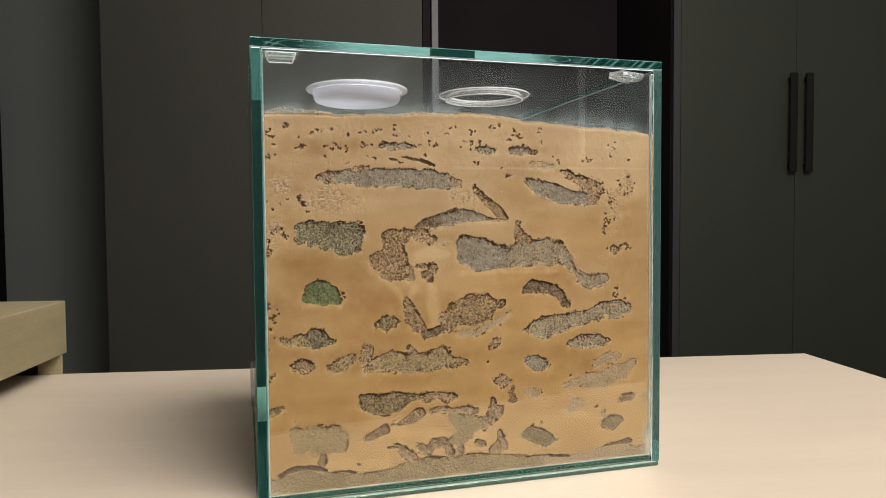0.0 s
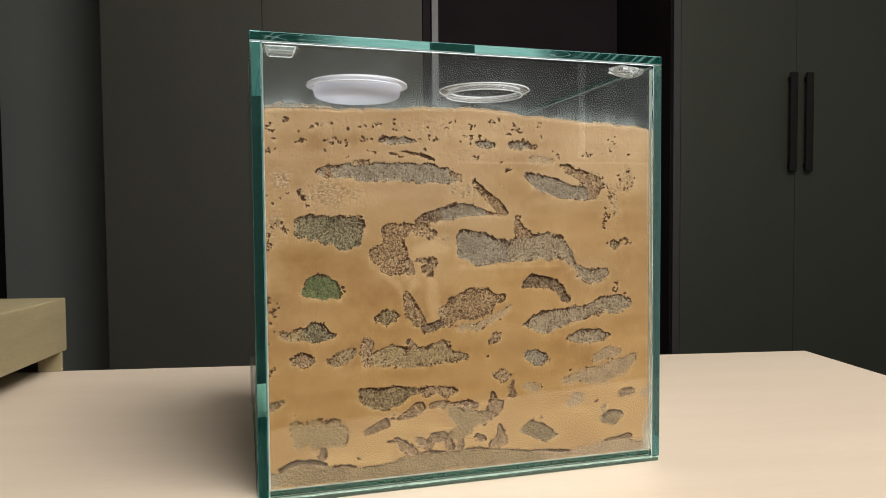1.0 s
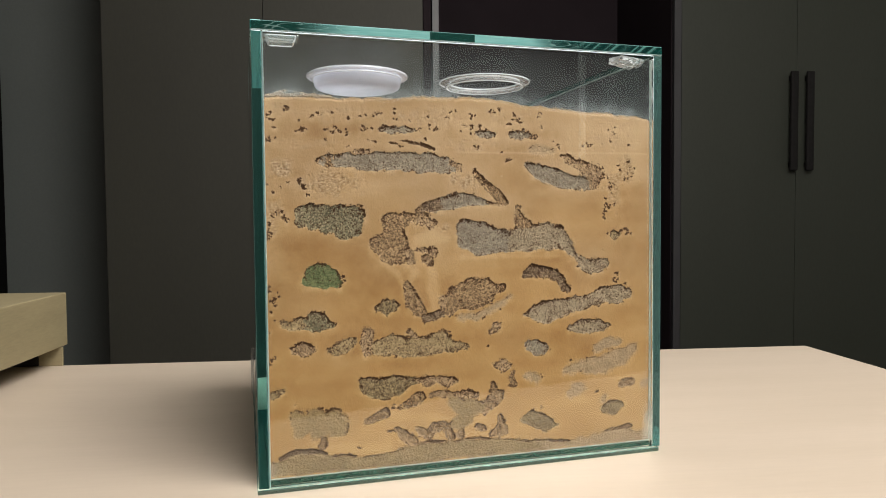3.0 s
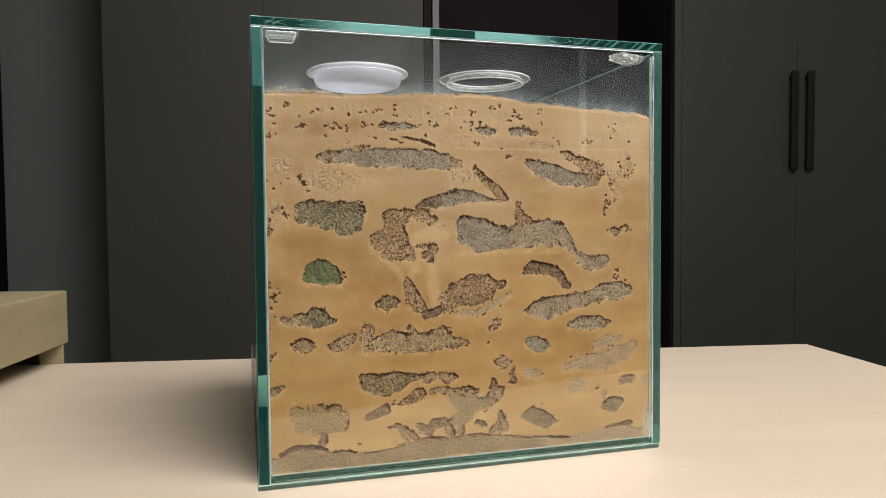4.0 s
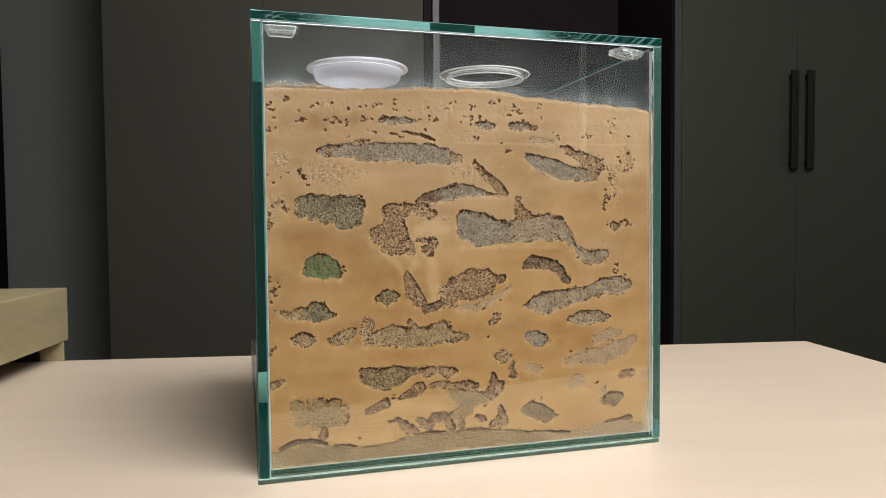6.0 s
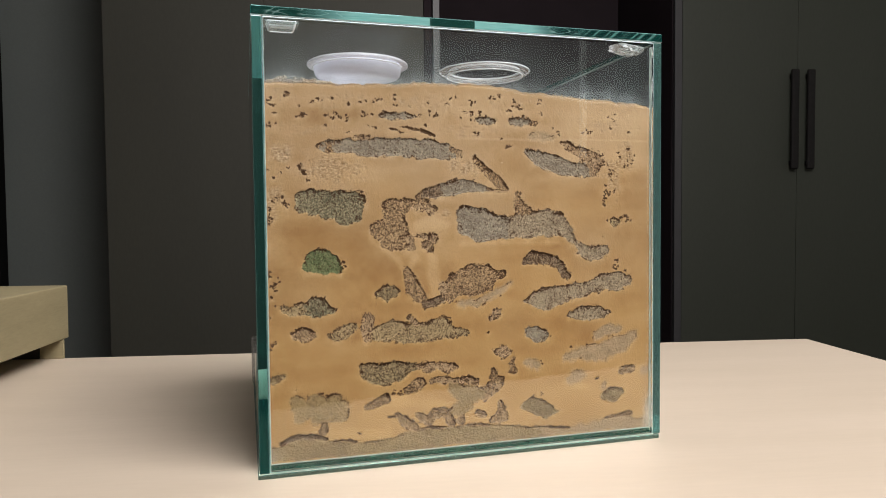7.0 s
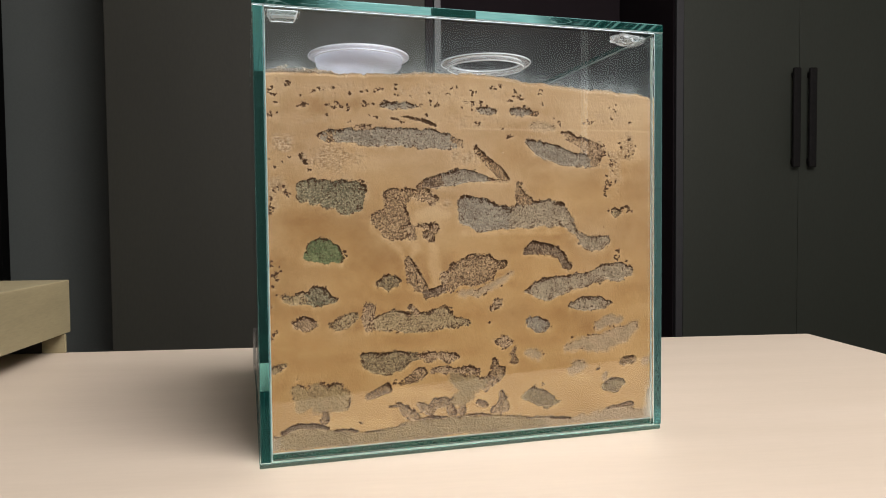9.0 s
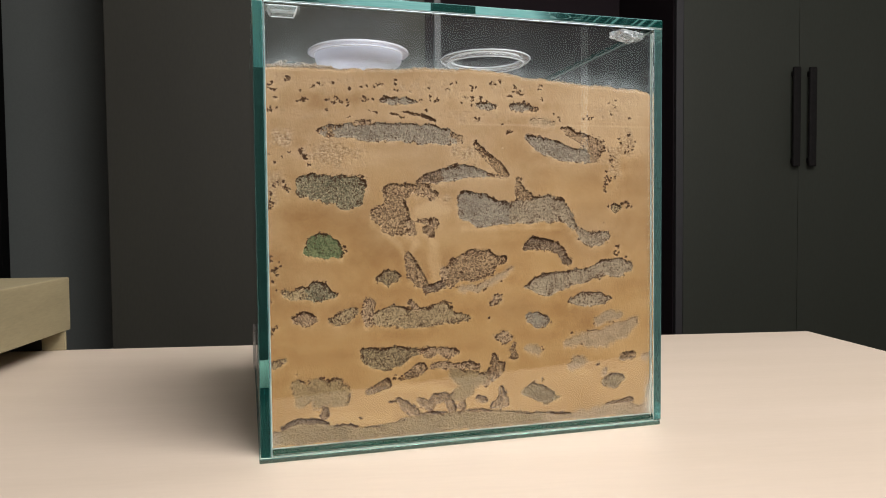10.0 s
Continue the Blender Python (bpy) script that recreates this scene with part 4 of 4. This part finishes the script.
speckle(182.1, 144.4, 10.3, 10.3, 14)
speckle(173.2, 138.1, 4.2, 10.8, 7)
speckle(170.1, 124.8, 4.2, 10.8, 16)
speckle(174.5, 126.2, 3.6, 3.6, 4)
speckle(172.3, 112.3, 2.4, 2.4, 3)
speckle(181.6, 112.5, 6.7, 4.3, 11)
speckle(10.7, 122.4, 6.9, 3.4, 8)
speckle(14.3, 119.8, 2.5, 1.2, 3)
speckle(6.5, 119.2, 2.2, 2.0, 3)
speckle(6.7, 113.2, 3.4, 6.4, 9)
speckle(20.2, 138.0, 2.0, 2.5, 6)
speckle(21.9, 135.0, 1.7, 2.2, 4)
speckle(23.6, 131.8, 1.7, 2.0, 3)
speckle(6.9, 58.3, 3.2, 4.9, 7)
speckle(8.8, 85.8, 3.9, 6.4, 7)
speckle(6.0, 90.9, 1.5, 3.9, 4)
speckle(5.6, 70.9, 2.0, 2.5, 3)
speckle(184.3, 156.7, 4.8, 2.4, 2)
speckle(135.8, 164.3, 2.3, 1.7, 2)
speckle(63.1, 165.5, 5.2, 1.3, 2)
speckle(42.4, 166.0, 4.1, 1.3, 2)
speckle(90.0, 170.3, 4.8, 1.6, 2)
speckle(79.1, 167.8, 2.1, 1.6, 2)
dig("bluish", [(56.7, 160.9, 0.8), (61.7, 161.1, 1.3), (67.0, 161.2, 1.0), (72.3, 161.1, 0.53)])
dig("bluish", [(102.8, 160.4, 1.1), (107.3, 160.0, 1.4), (111.9, 160.1, 0.55)])
dig("bluish", [(120.5, 160.3, 1.4), (125.5, 160.2, 1.7), (129.3, 160.3, 0.8)])
dig("faint", [(131.3, 153.3, 1.4), (136.4, 153.4, 1.7), (140.3, 152.9, 0.9)])
speckle(64.3, 162.2, 13.1, 1.3, 8)
speckle(107.3, 161.6, 8.3, 1.4, 6)
speckle(124.6, 162.1, 9.6, 2.0, 10)
speckle(131.4, 159.5, 6.2, 2.3, 6)
dig("slit", [(60.3, 155.4, 0.31), (64.3, 154.7, 0.31)])
dig("slit", [(65.1, 156.0, 0.26), (68.2, 156.1, 0.42), (71.7, 155.1, 0.26)])
dig("slit", [(65.0, 153.7, 0.21), (68.2, 153.5, 0.21)])
dig("slit", [(72.8, 155.4, 0.32), (76.8, 154.5, 0.53), (81.7, 152.5, 0.27)])
dig("slit", [(50.7, 156.2, 0.26), (54.3, 155.5, 0.26)])
dig("pale", [(6.6, 42.0, 1.2), (8.5, 43.1, 1.2), (11.0, 44.4, 0.7)])
speckle(9.0, 43.6, 5.0, 3.5, 5)
dig("grey", [(175.2, 111.7, 1.8), (177.4, 111.7, 0.9)])
dig("moist", [(6.0, 9.9, 2.2), (11.2, 10.3, 3.0), (17.4, 11.0, 4.8), (26.1, 10.8, 4.3), (35.0, 9.4, 3.4), (45.4, 8.3, 2.4), (58.6, 8.6, 3.2), (72.1, 10.2, 4.3), (88.7, 10.2, 3.9), (102.9, 10.2, 4.2), (117.5, 9.3, 3.2), (135.4, 8.2, 2.3)])
dig("faint", [(135.4, 8.2, 2.3), (147.6, 7.3, 1.5), (163.3, 7.8, 2.4), (174.4, 8.8, 3.4), (185.8, 8.4, 3.1), (195.0, 7.5, 2.5)])
dig("dark", [(10.0, 13.8, 0.8), (13.7, 15.2, 1.0), (18.7, 16.2, 1.0), (24.9, 15.4, 1.0), (30.0, 13.8, 0.8)])
dig("slit", [(32.5, 12.8, 0.52), (37.6, 12.8, 0.8), (42.8, 11.8, 0.52)])
dig("slit", [(58.6, 11.5, 0.40), (65.3, 12.7, 0.40)])
dig("slit", [(71.6, 15.1, 0.68), (80.4, 15.3, 0.8), (86.0, 14.5, 0.55)])
dig("slit", [(96.7, 14.6, 0.56), (103.0, 14.6, 0.8), (111.6, 12.9, 0.71), (119.9, 12.2, 0.72)])
dig("slit", [(126.4, 10.7, 0.58), (135.4, 10.4, 0.73), (144.5, 9.6, 0.59), (151.3, 8.7, 0.45)])
dig("slit", [(170.6, 11.8, 0.61), (176.0, 12.2, 0.77), (182.5, 13.1, 1.2), (184.8, 13.4, 0.9)])
dig("pale", [(195.0, 18.8, 1.3), (194.7, 15.8, 1.3)])
speckle(194.0, 16.8, 1.9, 8.2, 5)
speckle(194.4, 7.9, 1.9, 2.5, 2)
ROUGH = [(34, 136, 15, 8), (98, 138, 9, 4), (182, 144, 7, 8), (13, 169, 7, 5), (11, 143, 6, 5), (9, 122, 5, 7), (37, 167, 18, 5), (79, 167, 24, 5), (118, 169, 20, 6), (173, 170, 21, 5), (25, 154, 15, 3), (104, 155, 25, 4), (174, 134, 5, 12), (171, 159, 18, 6), (87, 116, 3, 2)]
# old filled-in tunnels, paler than the sand round them
STREAKS = [
    [(50.5, 104.9, 0.5), (55.7, 101.0, 0.8), (63.6, 94.8, 1.1), (66.5, 89.4, 0.8)],
    [(73.1, 111.1, 1.9), (79.9, 112.3, 2.7), (86.8, 110.9, 1.6)],
    [(79.8, 95.1, 2.4), (80.5, 87.1, 3.0), (81.0, 79.1, 1.9)],
    [(71.6, 95.3, 2.1), (69.7, 90.9, 1.3)],
    [(27.5, 17.2, 2.0), (58.6, 14.2, 2.4), (58.7, 18.1, 1.3)],
    [(58.8, 29.3, 1.9), (105.9, 23.4, 1.7)],
    [(95.1, 102.2, 0.8), (117.9, 102.0, 0.8), (144.7, 101.7, 0.9)],
    [(22.4, 89.1, 0.8), (36.2, 88.4, 0.8)],
    [(147.7, 32.6, 1.5), (160.1, 28.8, 1.8)],
]
for i in range(16):
    u, v, r = rng.random(), rng.random(), rng.random()
    dig("pock", [(14 + 172 * u, 157 + 14 * v - 6 * max(0, u - 0.6), 0.2 + 0.25 * r * r)])
for i in range(9):
    u, v, r = rng.random(), rng.random(), rng.random()
    dig("pock", [(5.6 + 8 * u * u, 70 + 98 * v, 0.2 + 0.3 * r * r)])
for i in range(7):
    u, v, r = rng.random(), rng.random(), rng.random()
    dig("pock", [(8 + 182 * u, 14 + 140 * v, 0.18 + 0.2 * r)])


def hollow(chain, X, Z, loose=False):
    best = np.full(X.shape, 99.0)
    links = list(zip(chain[::2], chain[1::2]) if loose else zip(chain, chain[1:])) or [(chain[0], chain[0])]
    for (x0, z0, r0), (x1, z1, r1) in links:
        dx, dz = x1 - x0, z1 - z0
        t = np.clip(((X - x0) * dx + (Z - z0) * dz) / max(dx * dx + dz * dz, 1e-6), 0, 1)
        best = np.minimum(best, np.hypot(X - x0 - t * dx, Z - z0 - t * dz) - (r0 + t * (r1 - r0)))
    return best


def window(chain):
    """The part of the grid that a hollow can reach."""
    pad = 4.0
    x0, x1 = min(c[0] - c[2] for c in chain) - pad, max(c[0] + c[2] for c in chain) + pad
    z0, z1 = min(c[1] - c[2] for c in chain) - pad, max(c[1] + c[2] for c in chain) + pad
    c0, c1 = np.searchsorted(gx, (x0, x1))
    low, high = Z[:, [0, -1]].min(1), Z.max(1)
    r0, r1 = int(np.searchsorted(high, z0)), int(np.searchsorted(low, z1))
    return slice(r0, max(r1, r0 + 2)), slice(int(c0), max(int(c1), int(c0) + 2))


depth = np.zeros(X.shape)
near = np.full(X.shape, 99.0)
claim = np.full(X.shape, 99.0)
owner = np.full(X.shape, -1)
edge_tone = np.zeros(X.shape)
below = np.zeros(X.shape)
for k, (kind, chain) in enumerate(HOLES):
    w = window(chain)
    x, z = X[w], Z[w]
    big = max(c[2] for c in chain)
    d0 = hollow(chain, x, z, kind == "pock")
    d = d0 + RAG[w] * min(1.0, 0.35 + big / 5) - (0.45 if big > 0.8 else 0.0)
    if kind == "pock":
        d = d0 + 0.26 * lattice(x, z, 0.5, 700 + k) + 0.14 * lattice(x * 0.7, z, 1.3, 800 + k) - 0.02
    elif kind in ("speck", "faint"):
        d = d + 0.5 * lattice(x, z, 1.6, 40 + k)
    key = d + 0.9 * lattice(x, z, 0.9, 1000 + k) + 1.2 * lattice(x, z, 3.0, 2000 + k) if big > 1.5 else d
    mine = key < claim[w]
    claim[w] = np.minimum(claim[w], key)
    owner[w] = np.where(mine & (d < 1.0), k, owner[w])
    near[w] = np.minimum(near[w], d)
    # dark soil in broken lines, made denser under a gallery's roof to paint its shade
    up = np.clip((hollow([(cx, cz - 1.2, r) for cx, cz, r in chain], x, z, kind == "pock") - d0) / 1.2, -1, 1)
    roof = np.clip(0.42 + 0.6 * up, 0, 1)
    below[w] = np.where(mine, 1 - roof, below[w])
    soft = kind in ("faint", "moist")
    s = np.clip(-d / (1.2 - 0.5 * roof), 0, 1)
    depth[w] = np.maximum(depth[w], KINDS[kind][1] * s)
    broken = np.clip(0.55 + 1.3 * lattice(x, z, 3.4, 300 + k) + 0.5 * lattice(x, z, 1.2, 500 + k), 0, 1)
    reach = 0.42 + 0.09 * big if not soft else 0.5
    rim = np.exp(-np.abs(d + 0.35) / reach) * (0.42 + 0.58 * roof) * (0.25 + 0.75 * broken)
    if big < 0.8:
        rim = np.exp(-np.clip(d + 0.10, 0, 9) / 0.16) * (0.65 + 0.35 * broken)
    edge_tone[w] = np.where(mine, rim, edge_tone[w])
rough = np.zeros(X.shape)
for cx, cz, ra, rb in ROUGH:
    rough = np.maximum(rough, (0.5 if cz > 152 else 0.9) * np.clip(1.4 - np.hypot((X - cx) / ra, (Z - cz) / rb) + 0.4 * lattice(X, Z, 3, 21), 0, 1))
pit = np.clip(lattice(X, Z, 1.4, 22) + 0.6 * lattice(X, Z, 0.7, 23) - 0.15, 0, 1)
depth = depth + 0.26 * rough * pit
depth = depth + np.clip(-near / 0.6, 0, 1) * (0.06 * lattice(X, Z, 0.6, 31) + 0.07 * lattice(X, Z, 1.0, 32))
depth = depth + 0.10 * np.clip(lattice(X, Z, 14, 33), 0, 1) + 0.015 * (lattice(X, Z, 0.9, 34) + 1)
edge = np.clip((sand_top(X) - Z) / 1.8, 0, 1)
depth = depth + 0.6 * (1 - edge) ** 2 + 0.3 * (1 - edge) * (1 + lattice(X, Z, 0.8, 35))
SAND_Y = 4.75
P3 = np.stack([X, SAND_Y + np.maximum(depth, 0), Z], -1).reshape(-1, 3) * MM
idx = np.arange(COLS * ROWS).reshape(ROWS, COLS)
quads = np.stack([idx[:-1, :-1], idx[:-1, 1:], idx[1:, 1:], idx[1:, :-1]], -1).reshape(-1, 4)
quad_owner = owner[:-1, :-1].reshape(-1)

# pale rims beneath galleries, painted as lit edges
LIT_RIMS = np.exp(-np.clip(near, 0, 9) / 0.8) * np.clip(0.65 + 0.5 * lattice(X, Z, 2.0, 71), 0, 1) * (0.2 + 0.8 * below)
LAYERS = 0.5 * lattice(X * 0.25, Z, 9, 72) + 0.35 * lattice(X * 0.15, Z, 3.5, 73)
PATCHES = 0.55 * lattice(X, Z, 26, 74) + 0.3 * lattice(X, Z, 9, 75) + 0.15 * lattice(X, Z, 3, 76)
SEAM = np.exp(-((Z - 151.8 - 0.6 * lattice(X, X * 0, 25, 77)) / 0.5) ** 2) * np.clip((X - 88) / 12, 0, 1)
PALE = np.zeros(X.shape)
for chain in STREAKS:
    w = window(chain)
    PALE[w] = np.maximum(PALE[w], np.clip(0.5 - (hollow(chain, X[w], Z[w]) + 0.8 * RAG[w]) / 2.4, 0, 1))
# the rims, low band and right side paint light into the sand's tone
TONE = np.clip(0.42 * PALE + 0.36 + 0.36 * PATCHES + 0.26 * LAYERS + 1.25 * LIT_RIMS + 0.25 * rough + 0.3 * SEAM + 0.04 * (Z - 90) / 80 + 0.15 * np.clip((Z - 148) / 16, 0, 1) + 0.20 * np.clip((62 - Z) / 40, 0, 1) + 0.09 * (X - 90) / 100, 0, 1).reshape(-1)
SHEETS = {"paleness": TONE, "edge": edge_tone.reshape(-1), "inside": np.clip(-near, -2, 3).reshape(-1), "crumbly": rough.reshape(-1),
          "height_hue": np.clip((Z - 60) / 90 + 0.25 * lattice(X, Z, 20, 91), 0, 1).reshape(-1)}

sand = thing("sand_body", pose(0, 0, 0), "packed ochre sand with ant galleries behind glass", "sand")


def patch(name, chosen, materials, label=""):
    used = np.unique(chosen)
    remap = np.zeros(len(P3), int)
    remap[used] = np.arange(len(used))
    me = bpy.data.meshes.new(name)
    me.from_pydata(P3[used], [], remap[chosen].tolist())
    for m in materials:
        me.materials.append(m)
    me.polygons.foreach_set("use_smooth", np.ones(len(chosen), bool))
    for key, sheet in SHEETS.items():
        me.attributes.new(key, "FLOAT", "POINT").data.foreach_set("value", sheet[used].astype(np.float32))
    ob = new(name, me)
    ob.parent = sand
    return tagged(ob, label)


plain = quad_owner < 0
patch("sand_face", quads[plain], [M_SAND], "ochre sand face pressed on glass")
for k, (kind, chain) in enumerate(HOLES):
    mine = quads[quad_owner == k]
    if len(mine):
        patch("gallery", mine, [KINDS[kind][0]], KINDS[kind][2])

# the body behind the face: uneven top, sides and back
NX, NY = 120, 90
bx = np.linspace(4.7, 195.7, NX)
by = np.linspace(0, 1, NY)
BX, BV = np.meshgrid(bx, by)
BY = SAND_Y + 1.6 + BV * (140.0 - SAND_Y - 1.6)
BZ = sand_top(BX) - 0.6 + 1.2 * lattice(BX, BY, 12, 61) + 0.7 * lattice(BX, BY, 3.5, 62) + 0.4 * lattice(BX, BY, 1.6, 63) - 3 * BV
BZ = np.where(BV == 0, sand_top(BX) - 0.1, BZ)
top = np.stack([BX, BY, BZ], -1).reshape(-1, 3) * MM
low = top.copy()
low[:, 2] = 5.3 * MM
ti = np.arange(NX * NY).reshape(NY, NX)
faces = np.stack([ti[:-1, :-1], ti[:-1, 1:], ti[1:, 1:], ti[1:, :-1]], -1).reshape(-1, 4).tolist()
n = NX * NY
for row in (ti[-1, ::-1], ti[:, 0][::-1], ti[:, -1]):
    faces += [(int(p0), int(p1), int(p1) + n, int(p0) + n) for p0, p1 in zip(row, row[1:])]
me = bpy.data.meshes.new("sand_bulk")
me.from_pydata(np.concatenate([top, low]), [], faces)
me.materials.append(M_ROUGH)
bulk = new("sand_bulk", me)
bulk.parent = sand

# ---- loose crumbs lying along the sand's upper edge ----
M_CRUMB = mat("pale_crumbs", (0.46, 0.345, 0.215), (0.31, 0.215, 0.115), 0.95, 400.0, bump=0.6, bump_scale=1500, spec=0.1)
verts, faces = [], []
for i in range(1900):
    x = 6 + 186 * rng.random() if i % 3 else 6 + 34 * rng.random()
    r = (0.18 + 0.45 * rng.random() ** 3) * (1.6 if x < 34 and rng.random() < 0.35 else 1)
    z = float(sand_top(np.array([x]))[0]) + r * (0.2 + 0.5 * rng.random()) - 0.3
    y = SAND_Y + r + 0.1 + 2.5 * rng.random() ** 2
    if x < 36 and rng.random() < 0.6:
        z += 2.3 * rng.random() ** 1.5 * math.exp(-((x - 18) / 11) ** 2)
    elif x > 140 and rng.random() < 0.35:
        z += 0.9 * rng.random() ** 1.5
    k = len(verts)
    for dx, dy, dz in ((1, 0, 0), (-1, 0, 0), (0, 1, 0), (0, -1, 0), (0, 0, 1), (0, 0, -1)):
        w = r * (0.75 + 0.5 * rng.random())
        verts.append(((x + dx * w) * MM, max(y + dy * w, SAND_Y) * MM, (z + dz * w) * MM))
    for a, b, c in ((0, 2, 4), (2, 1, 4), (1, 3, 4), (3, 0, 4), (2, 0, 5), (1, 2, 5), (3, 1, 5), (0, 3, 5)):
        faces.append((k + a, k + b, k + c))
me = bpy.data.meshes.new("sand_crumbs")
me.from_pydata(verts, [], faces)
me.materials.append(M_CRUMB)
crumbs = tagged(new("sand_crumbs", me), "pale loose sand crumbs along the upper edge", "sand", kind="stuff")

fleck = new("white_fleck", mesh_of(block(-0.0005, 0.0005, -0.00015, 0.0, -0.0004, 0.0004, 0.0001), M_CRUMB))
fleck.location = (0.1149, 0.0048, 0.1403)
tagged(fleck, "tiny pale fleck stuck behind the glass", "fleck")
